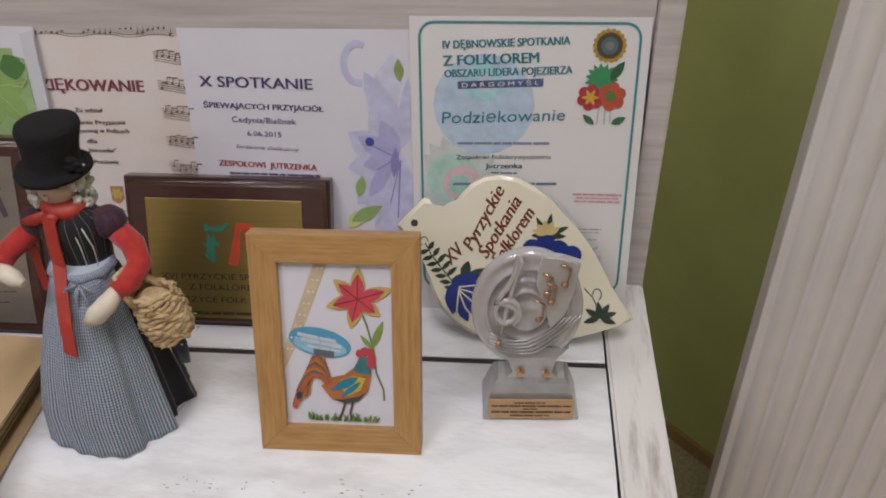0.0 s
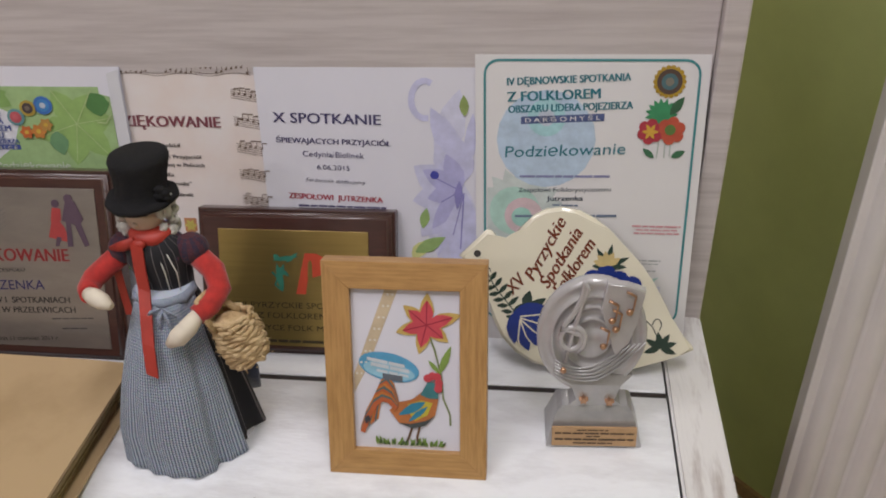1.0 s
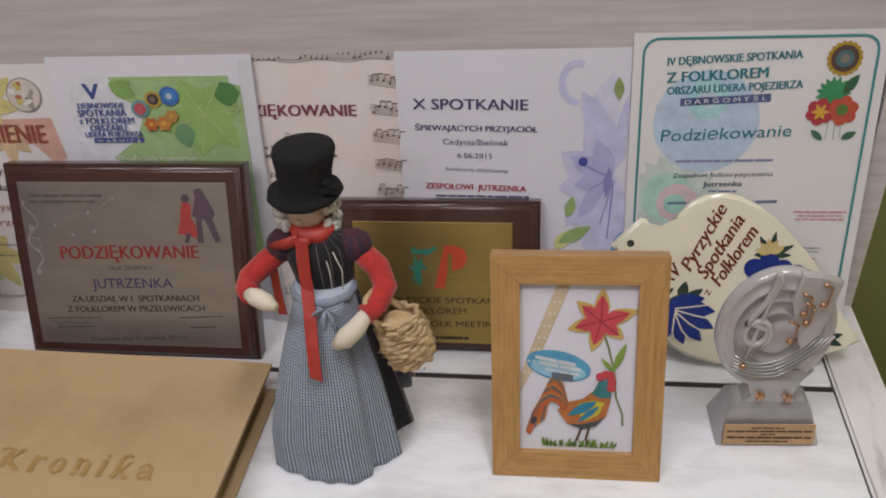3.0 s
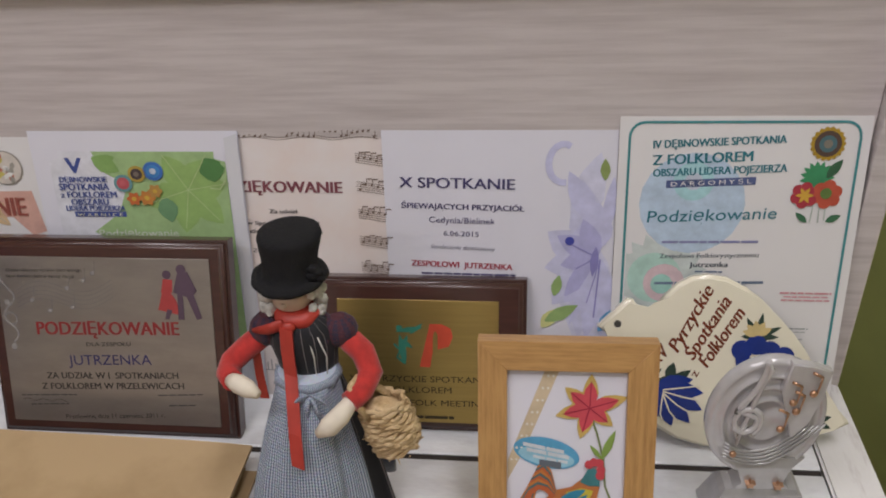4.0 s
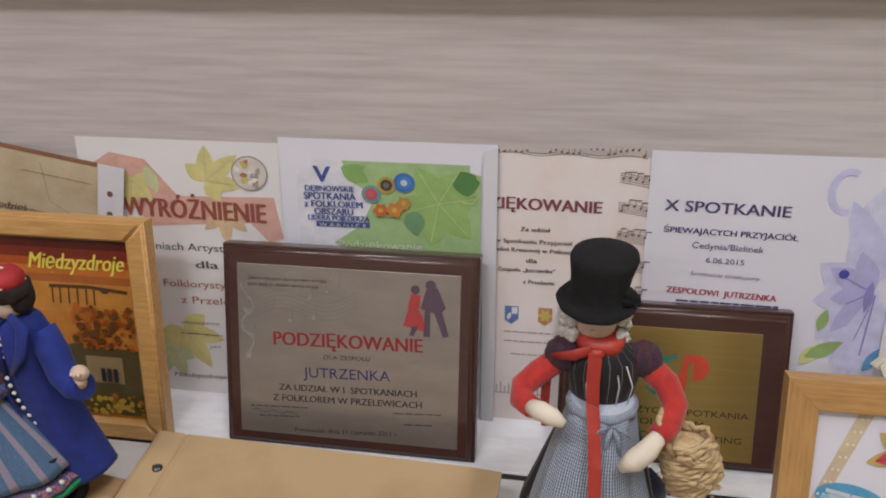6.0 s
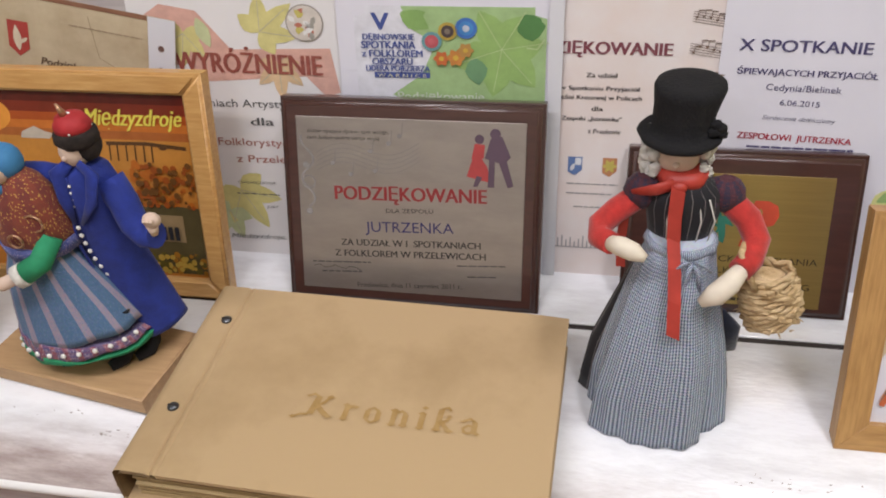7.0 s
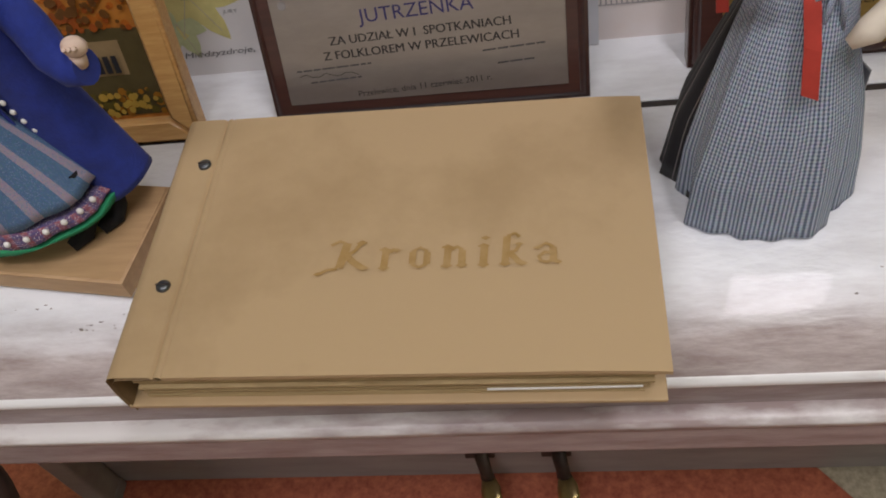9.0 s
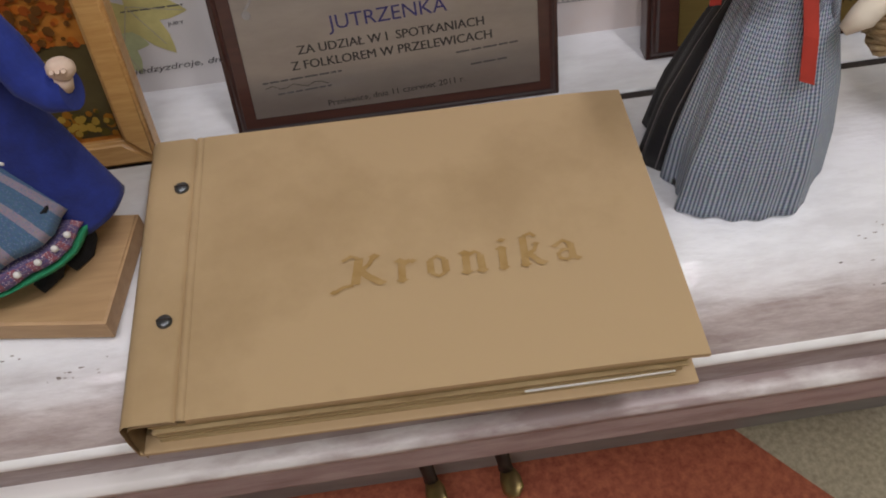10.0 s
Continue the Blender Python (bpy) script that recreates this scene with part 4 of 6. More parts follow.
def cert_old():
    c = certificate(-0.818, -0.612, 0.292, OLDP, "aged tan certificate with a red crest in a punched sleeve", 0.006, 9.5, left=-0.830, size=(1.0, 0.96))
    c.flat("red_crest", [[(-0.785, 0.262), (-0.785, 0.235), (-0.774, 0.226), (-0.763, 0.235), (-0.763, 0.262)]], ink(0.40, 0.05, 0.04), 0.0005)
    c.flat("crest_figure", [petal(-0.774, 0.232, 95, 0.026, 0.009), petal(-0.772, 0.24, 40, 0.01, 0.004)], ink(0.66, 0.56, 0.42), 0.0008)
    c.flat("dark_top_edge", [[(-0.818, 0.2875), (-0.640, 0.2875), (-0.640, 0.292), (-0.818, 0.292)]], ink(0.26, 0.12, 0.07), 0.0006)
    c.text("Podziękowanie", -0.752, 0.226, -0.678, 0.226, 0.008, ink(0.16, 0.10, 0.06), shear=0.2, bold=0.01)
    c.text("dla", -0.722, 0.212, -0.712, 0.212, 0.005, ink(0.16, 0.10, 0.06), shear=0.2)
    c.text("Zespołu „Jutrzenka”", -0.745, 0.202, -0.675, 0.202, 0.006, ink(0.16, 0.10, 0.06), shear=0.2)
    c.bars([(-0.72, 0.268, -0.645, 0.268, 0.0012)], ink(0.35, 0.26, 0.17))
    c.flat("sleeve_strip", [[(-0.639, 0.0), (-0.612, 0.0), (-0.612, 0.292), (-0.639, 0.292)]], SLEEVE, 0.0008)
    for v in (0.215, 0.24, 0.262, 0.05, 0.08):
        c.flat("punch_hole", [ring(-0.626, v, 0.0032, 12)], ink(0.16, 0.09, 0.07), 0.0012)
    c.flat("crease", [strip([(-0.8, 0.21), (-0.74, 0.222), (-0.66, 0.205)], 0.0008), strip([(-0.7, 0.28), (-0.69, 0.24), (-0.655, 0.225)], 0.0008)], ink(0.36, 0.27, 0.17), 0.0004)


# ---- plaques ----
def plaque_frame(name, u0, u1, h, y0, slope, plate, inset, label, depth=0.014):
    r = root(name, leaning(y0, slope, u0), label, "plaque", "wooden award plaques")
    w = u1 - u0
    k = Mold()
    b = 0.008
    k.box((0, -0.001, 0), (w, depth, h), MAHOGD, 0.001)
    k.slab([(b * 0.4, b * 0.4), (w - b * 0.4, b * 0.4), (w - b * 0.4, h - b * 0.4), (b * 0.4, h - b * 0.4)], -0.0075, 0.001, MAHOG, 0.0045)
    k.done("wooden_board", r)
    l, rr, bo, t = inset
    pl = Mold()
    pl.box((l, -0.0088, bo), (w - rr, -0.0072, h - t), plate, 0.0004)
    p = pl.done("metal_plate", r)
    return Leaf(p, u0), r


def plaque_silver():
    u0, u1 = -0.475, -0.233
    c, r = plaque_frame("award_plaque", u0, u1, 0.1965, -0.085, 0.36, STEEL, (0.0165, 0.0158, 0.0150, 0.0165), "dark mahogany plaque with a silver engraved plate")
    D = 0.0091
    red, dk = ink(0.27, 0.018, 0.022), ink(0.035, 0.03, 0.03)
    c.text("PODZIĘKOWANIE", -0.4238, 0.1105, -0.2828, 0.1135, 0.0135, red, D, bold=0.012)
    c.text("DLA ZESPOŁU", -0.3757, 0.0952, -0.3314, 0.0968, 0.0042, dk, D)
    c.text("JUTRZENKA", -0.3957, 0.0790, -0.3124, 0.0818, 0.0105, ink(0.035, 0.03, 0.13), D)
    c.text("ZA UDZIAŁ W I  SPOTKANIACH", -0.4196, 0.0625, -0.2874, 0.0665, 0.0066, dk, D, bold=0.006)
    c.text("Z FOLKLOREM W PRZELEWICACH", -0.4259, 0.0515, -0.2825, 0.0562, 0.0066, dk, D, bold=0.006)
    c.bars([(-0.4485, 0.0412, -0.3915, 0.0435, 0.0013), (-0.4394, 0.0319, -0.4002, 0.0338, 0.0013), (-0.3091, 0.0456, -0.2641, 0.0480, 0.0013), (-0.2991, 0.0354, -0.2725, 0.0368, 0.0013)], ink(0.10, 0.09, 0.09), D, "signature_bar")
    c.flat("signature_scrawl", [strip([(-0.447 + i * 0.005, 0.037 + 0.0016 * math.sin(i * 1.9)) for i in range(10)], 0.0005)], dk, D)
    c.text("Przelewice, dnia 11 czerwiec 2011 r.", -0.4049, 0.0205, -0.3043, 0.0255, 0.0048, dk, D)
    c.text("Gdzie słyszysz śpiew, tam wstąp,", -0.4477, 0.1670, -0.3719, 0.1680, 0.0034, dk, D, shear=0.25)
    c.text("tam ludzie dobre serca mają.", -0.4482, 0.1612, -0.3796, 0.1620, 0.0034, dk, D, shear=0.25)
    gy = ink(0.28, 0.26, 0.25)
    sh = [strip([(-0.449 + 0.006 * math.sin(i * 0.55), 0.095 + i * 0.0032) for i in range(22)], 0.0018), strip(ring(-0.4485, 0.119, 0.006, 16) + [(-0.4425, 0.119)], 0.0013), ring(-0.449, 0.091, 0.0032, 10), ring(-0.4505, 0.135, 0.003, 10)]
    for j in range(5):
        sh.append(strip([(-0.44 + i * 0.008, 0.128 + j * 0.0042 + 0.008 * math.sin(i * 0.5 + 0.3) + i * 0.0012) for i in range(13)], 0.0005))
    for u, v in ((-0.425, 0.138), (-0.408, 0.128), (-0.389, 0.150), (-0.372, 0.158), (-0.362, 0.165), (-0.385, 0.132)):
        sh += [ring(u, v, 0.0022, 10), strip([(u + 0.002, v), (u + 0.003, v + 0.012)], 0.0008)]
    c.flat("engraving", sh, gy, D - 0.0001)
    # dancing pair as plain shapes
    c.flat("red_dancer_shape", [[(-0.301, 0.131), (-0.279, 0.126), (-0.283, 0.141), (-0.289, 0.1495), (-0.296, 0.147)], [(-0.297, 0.147), (-0.286, 0.148), (-0.285, 0.160), (-0.294, 0.161)]], ink(0.42, 0.05, 0.05), D)
    c.flat("dark_dancer_shape", [[(-0.285, 0.148), (-0.268, 0.143), (-0.262, 0.150), (-0.270, 0.168), (-0.280, 0.166)], [(-0.281, 0.150), (-0.282, 0.122), (-0.276, 0.122), (-0.276, 0.146)], [(-0.273, 0.146), (-0.264, 0.122), (-0.259, 0.124), (-0.266, 0.148)], ring(-0.290, 0.165, 0.0042, 12), ring(-0.276, 0.170, 0.0048, 12), [(-0.292, 0.132), (-0.295, 0.122), (-0.291, 0.122), (-0.287, 0.131)]], ink(0.10, 0.06, 0.09), D + 0.0002)


def plaque_gold():
    u0, u1 = -0.1600, 0.0395
    c, r = plaque_frame("award_plaque", u0, u1, 0.1500, -0.063, 0.40, GOLD, (0.0225, 0.0255, 0.011, 0.0195), "dark mahogany plaque with a golden engraved plate")
    D = 0.0091
    dk = ink(0.045, 0.03, 0.01)
    c.text("XVI PYRZYCKIE SPOTKANIA", -0.128, 0.0535, 0.008, 0.0548, 0.0062, dk, D)
    c.text("Z FOLKLOREM", -0.101, 0.0430, -0.030, 0.0437, 0.0062, dk, D)
    c.text("PYRZYCE FOLK MEETING", -0.118, 0.0300, 0.004, 0.0312, 0.006, dk, D)
    c.bars([(-0.098, 0.0160, -0.0278, 0.0163, 0.0030)], dk, D)
    P = [(-0.0600, 0.0660), (-0.0500, 0.1080), (-0.0385, 0.1080), (-0.0305, 0.1040), (-0.0285, 0.0955), (-0.0325, 0.0865), (-0.0420, 0.0835), (-0.0470, 0.0835), (-0.0500, 0.0660)]
    c.flat("red_emblem", [P], ink(0.60, 0.07, 0.03), D)
    c.flat("emblem_tower", [[(-0.0475, 0.083), (-0.0468, 0.0985), (-0.0448, 0.1015), (-0.0428, 0.0985), (-0.0428, 0.083)]], GOLD, D + 0.0004)
    c.flat("green_figure", [petal(-0.0735, 0.0680, 100, 0.03, 0.007), petal(-0.0790, 0.0930, -35, 0.016, 0.005), petal(-0.0820, 0.1000, 10, 0.026, 0.005), petal(-0.0690, 0.0980, 40, 0.016, 0.004), ring(-0.0790, 0.1035, 0.0030, 10), petal(-0.0780, 0.0780, 70, 0.02, 0.006), strip([(-0.084, 0.088), (-0.078, 0.082), (-0.081, 0.075), (-0.074, 0.069)], 0.0022)], ink(0.03, 0.20, 0.14), D)


def photo_frame():
    """Oak frame with a printed card of a rooster and a flower."""
    u0, w, h = -0.001, 0.1365, 0.186
    r = root("photo_frame", pose(0.005, -0.2115, L, -19.1, 0, 0.5) @ Matrix.Diagonal((0.99, 1, 1.03, 1)), "honey oak picture frame with a rooster and flower card", "picture frame")
    fw, d = 0.0225, 0.016
    for nm, pts, m in (("frame_rail", [(0, 0), (w, 0), (w - fw, fw), (fw, fw)], OAKH), ("frame_rail", [(0, h), (fw, h - fw), (w - fw, h - fw), (w, h)], OAKH), ("frame_stile", [(0, 0), (fw, fw), (fw, h - fw), (0, h)], OAK), ("frame_stile", [(w, 0), (w, h), (w - fw, h - fw), (w - fw, fw)], OAK)):
        Mold().slab(pts, 0.0, d, m, 0.0004).done(nm, r)
    card = Mold().box((fw - 0.002, 0.006, fw - 0.002), (w - fw + 0.002, 0.009, h - fw + 0.002), PAPER).done("card", r)
    st = Mold().slab([(w / 2 - 0.02, d), (w / 2 + 0.02, d), (w / 2 + 0.02, d + 0.003), (w / 2 - 0.02, d + 0.003)], h * 0.62, 0.02, DARK, axis="z").done("backing_stay", r)
    c = Leaf(card, u0)
    D = -0.0056
    c.flat("lace_ribbon", [[(0.0505, 0.1625), (0.0615, 0.1625), (0.0345, 0.096), (0.022, 0.072), (0.022, 0.088)]], ink(0.62, 0.50, 0.34), D)
    c.flat("lace_dot", [ring(0.055 - i * 0.0040 + dx, 0.158 - i * 0.0098, 0.0011, 8) for i in range(8) for dx in (-0.002, 0.002)], ink(0.74, 0.70, 0.62), D + 0.0002)
    c.flat("oval_label", [[(0.0524 + 0.0258 * math.cos(t) , 0.0957 + 0.0125 * math.sin(t) - 0.16 * 0.0258 * math.cos(t)) for t in [2 * math.pi * i / 28 for i in range(28)]]], ink(0.10, 0.36, 0.58), D + 0.0004)
    c.flat("label_shine", [[(0.0524 + 0.022 * math.cos(t), 0.0925 + 0.0075 * math.sin(t) - 0.16 * 0.022 * math.cos(t)) for t in [2 * math.pi * i / 24 for i in range(24)]]], ink(0.30, 0.56, 0.70), D + 0.0006)
    c.bars([(0.034, 0.103, 0.066, 0.097, 0.003), (0.037, 0.0985, 0.070, 0.0925, 0.003), (0.042, 0.093, 0.069, 0.0885, 0.0022)], ink(0.62, 0.66, 0.70), D + 0.0009)
    c.flat("dark_badge", [[(0.047, 0.0855), (0.064, 0.0830), (0.064, 0.0885), (0.047, 0.0905)]], ink(0.12, 0.14, 0.17), D + 0.0011)
    # flower
    cx, cy = 0.0850, 0.1335
    pet = ((88, 0.026), (18, 0.029), (-38, 0.022), (-105, 0.025), (195, 0.026), (140, 0.024))
    c.flat("petal_outline", [petal(cx, cy, a, l * 1.04, 0.0124) for a, l in pet], ink(0.60, 0.42, 0.12), D + 0.0008)
    c.flat("red_petal", [petal(cx, cy, a, l * 0.80, 0.0112) for a, l in pet], ink(0.62, 0.075, 0.10), D + 0.0011)
    c.flat("petal_vein", [strip([(cx, cy), (cx + l * 0.8 * math.cos(radians(a)), cy + l * 0.8 * math.sin(radians(a)))], 0.0009) for a, l in pet], ink(0.36, 0.02, 0.05), D + 0.0013)
    c.flat("stem", [strip([(cx + 0.001, cy - 0.006), (0.0915, 0.112), (0.0965, 0.092), (0.0985, 0.070), (0.104, 0.056), (0.1045, 0.046)], 0.0016)], ink(0.20, 0.24, 0.10), D + 0.0006)
    c.flat("leaf", [petal(0.0955, 0.092, 68, 0.026, 0.0065), petal(0.0955, 0.092, 130, 0.015, 0.004)], ink(0.24, 0.36, 0.08), D + 0.0007)
    # rooster
    K = D + 0.0008
    # tail: arched feathers that fall over with dark tips
    for i in range(9):
        lift, out = 0.036 - 0.0024 * i, 0.0160 + 0.0017 * min(i, 6)
        pts = [(0.0585 - out * q * 1.15, 0.056 + lift * math.sin(math.pi * (0.08 + 0.80 * q)) - 0.020 * q * q * (1 + 0.03 * i)) for q in (0, 0.2, 0.4, 0.6, 0.8, 1.0)]
        c.flat("tail_feather", [strip(pts, 0.0042)], ink(*((0.58, 0.20, 0.04), (0.10, 0.15, 0.15), (0.50, 0.12, 0.04))[i % 3]), K + 0.0002 * i)
        c.flat("feather_tip", [petal(*pts[4], math.degrees(math.atan2(pts[5][1] - pts[4][1], pts[5][0] - pts[4][0])), 0.0085, 0.0046)], ink(0.05, 0.05, 0.06), K + 0.0002 * i + 0.0001)
    c.flat("rooster_body", [[(0.052, 0.058), (0.060, 0.0655), (0.072, 0.0685), (0.081, 0.076), (0.0855, 0.085), (0.0935, 0.084), (0.0945, 0.070), (0.0915, 0.055), (0.083, 0.0455), (0.072, 0.0425), (0.060, 0.047)]], ink(0.50, 0.17, 0.05), K + 0.0005)
    c.flat("blue_neck", [[(0.079, 0.073), (0.0855, 0.085), (0.0935, 0.084), (0.0945, 0.070), (0.086, 0.070)]], ink(0.05, 0.20, 0.22), K + 0.0009)
    c.flat("yellow_wing", [[(0.068, 0.064), (0.080, 0.068), (0.0895, 0.066), (0.085, 0.055), (0.074, 0.0495), (0.070, 0.055)]], ink(0.58, 0.48, 0.05), K + 0.0009)
    c.flat("blue_wing", [petal(0.083, 0.0665, 208, 0.026, 0.008), petal(0.085, 0.0625, 220, 0.022, 0.005)], ink(0.03, 0.22, 0.34), K + 0.0012)
    c.flat("dark_belly", [[(0.060, 0.047), (0.072, 0.0425), (0.083, 0.0455), (0.0915, 0.055), (0.084, 0.050), (0.070, 0.0465)]], ink(0.06, 0.07, 0.07), K + 0.0010)
    c.flat("comb", [ring(0.0895 + dx, 0.089 + dy, 0.0036, 10) for dx, dy in ((-0.004, -0.001), (0, 0.001), (0.004, 0.0005), (0.0055, -0.005), (0.005, -0.010))], ink(0.55, 0.06, 0.08), K + 0.0012)
    c.flat("feet", [strip([(0.0715, 0.043), (0.0685, 0.034), (0.0665, 0.0295)], 0.002), strip([(0.078, 0.044), (0.0755, 0.034), (0.0765, 0.0295)], 0.002)], ink(0.12, 0.06, 0.03), K)
    random.seed(5)
    c.flat("grass", [petal(0.041 + i * 0.0022, 0.0262, random.uniform(55, 125), random.uniform(0.005, 0.009), 0.0022) for i in range(27)], ink(0.16, 0.26, 0.05), K + 0.0004)
    c.flat("dark_grass", [petal(0.043 + i * 0.0045, 0.0262, random.uniform(45, 135), random.uniform(0.004, 0.007), 0.002) for i in range(13)], ink(0.05, 0.09, 0.03), K + 0.0006)


def resort_picture():
    """Pine-framed poster of a seaside sunset."""
    u0, u1, h = -0.822, -0.5335, 0.225
    r = root("framed_picture", leaning(-0.1, 0.055 / 0.225, u0), "pine-framed picture of a seaside sunset with a pier", "picture")
    w, fw, d = u1 - u0, 0.0205, 0.016
    for nm, pts in (("frame_rail", [(0, 0), (w, 0), (w - fw, fw), (fw, fw)]), ("frame_rail", [(0, h), (fw, h - fw), (w - fw, h - fw), (w, h)]), ("frame_stile", [(0, 0), (fw, fw), (fw, h - fw), (0, h)]), ("frame_stile", [(w, 0), (w, h), (w - fw, h - fw), (w - fw, fw)])):
        k = Mold().slab(pts, -0.001, d, PINE, 0.003)
        k.done(nm, r)
    base = Mold().box((fw - 0.002, 0.006, fw - 0.002), (w - fw + 0.002, 0.009, h - fw + 0.002), ink(0.50, 0.19, 0.035, 0.25)).done("print_sheet", r)
    c = Leaf(base, u0)
    D, a, b, top = -0.0056, u0 + fw, u1 - fw, h - fw
    for v0, v1, col in ((0.194, top, (0.11, 0.018, 0.012)), (0.184, 0.194, (0.20, 0.03, 0.015)), (0.176, 0.184, (0.40, 0.08, 0.018)), (0.168, 0.176, (0.58, 0.17, 0.03)), (0.160, 0.168, (0.40, 0.12, 0.03)), (0.130, 0.160, (0.55, 0.235, 0.045)), (0.100, 0.130, (0.52, 0.20, 0.035))):
        c.flat("sky_band", [[(a, v0), (b, v0), (b, v1), (a, v1)]], ink(*col, 0.25), D)
    c.flat("sun_glow", [ring(-0.764, 0.180, 0.030, 24, 0.6)], ink(0.75, 0.30, 0.05, 0.25), D + 0.0003)
    c.flat("sun_halo", [ring(-0.764, 0.178, 0.016, 24, 0.6)], ink(0.85, 0.55, 0.10, 0.25), D + 0.0005)
    c.flat("sun", [ring(-0.764, 0.176, 0.007, 18)], ink(0.9, 0.8, 0.45, 0.25), D + 0.0007)
    c.flat("pier", [strip([(-0.640, 0.156), (-0.600, 0.157), (-0.560, 0.1535)], 0.0035)] + [strip([(u, 0.155), (u - 0.001, 0.139)], 0.0016) for u in (-0.637, -0.629, -0.620, -0.611, -0.602, -0.594)] + [ring(-0.583, 0.154, 0.0045, 10, 0.6)], ink(0.11, 0.05, 0.02, 0.25), D + 0.0004)
    c.flat("ship", [[(-0.728, 0.158), (-0.698, 0.158), (-0.692, 0.163), (-0.702, 0.1655), (-0.712, 0.170), (-0.726, 0.164)]], ink(0.55, 0.47, 0.38, 0.25), D + 0.0004)
    random.seed(12)
    for nm, n, lo, hi, cols in (("autumn_foliage", 130, (-0.62, 0.095), (b - 0.003, 0.138), ((0.50, 0.14, 0.02), (0.34, 0.08, 0.015), (0.15, 0.06, 0.015))), ("autumn_foliage", 90, (a + 0.003, 0.10), (-0.74, 0.145), ((0.44, 0.14, 0.02), (0.22, 0.08, 0.015))), ("flower_bed", 120, (-0.66, 0.026), (b - 0.003, 0.045), ((0.36, 0.15, 0.02), (0.12, 0.09, 0.02), (0.48, 0.30, 0.05)))):
        for q, col in enumerate(cols):
            c.flat(nm, [ring(random.uniform(lo[0], hi[0]), random.uniform(lo[1], hi[1]), random.uniform(0.0015, 0.0038), 7) for _ in range(n // len(cols))], ink(*col, 0.25), D + 0.0006 + 0.0008 * q)
    c.flat("dark_park", [[(-0.70, 0.024), (b, 0.024), (b, 0.094), (-0.62, 0.098), (-0.70, 0.085)]], ink(0.10, 0.075, 0.03, 0.25), D + 0.0002)
    c.flat("building", [[(-0.612, 0.058), (-0.574, 0.058), (-0.574, 0.086), (-0.612, 0.086)]], ink(0.32, 0.22, 0.11, 0.25), D + 0.0004)
    c.flat("building_window", [[(-0.596 + i * 0.0065, 0.061), (-0.5915 + i * 0.0065, 0.061), (-0.5915 + i * 0.0065, 0.075), (-0.596 + i * 0.0065, 0.075)] for i in range(3)], ink(0.03, 0.03, 0.035, 0.25), D + 0.003)
    c.text("Międzyzdroje", -0.658, 0.1815, -0.560, 0.1830, 0.0165, ink(0.80, 0.68, 0.10, 0.3), D + 0.001, shear=0.35, bold=0.004)


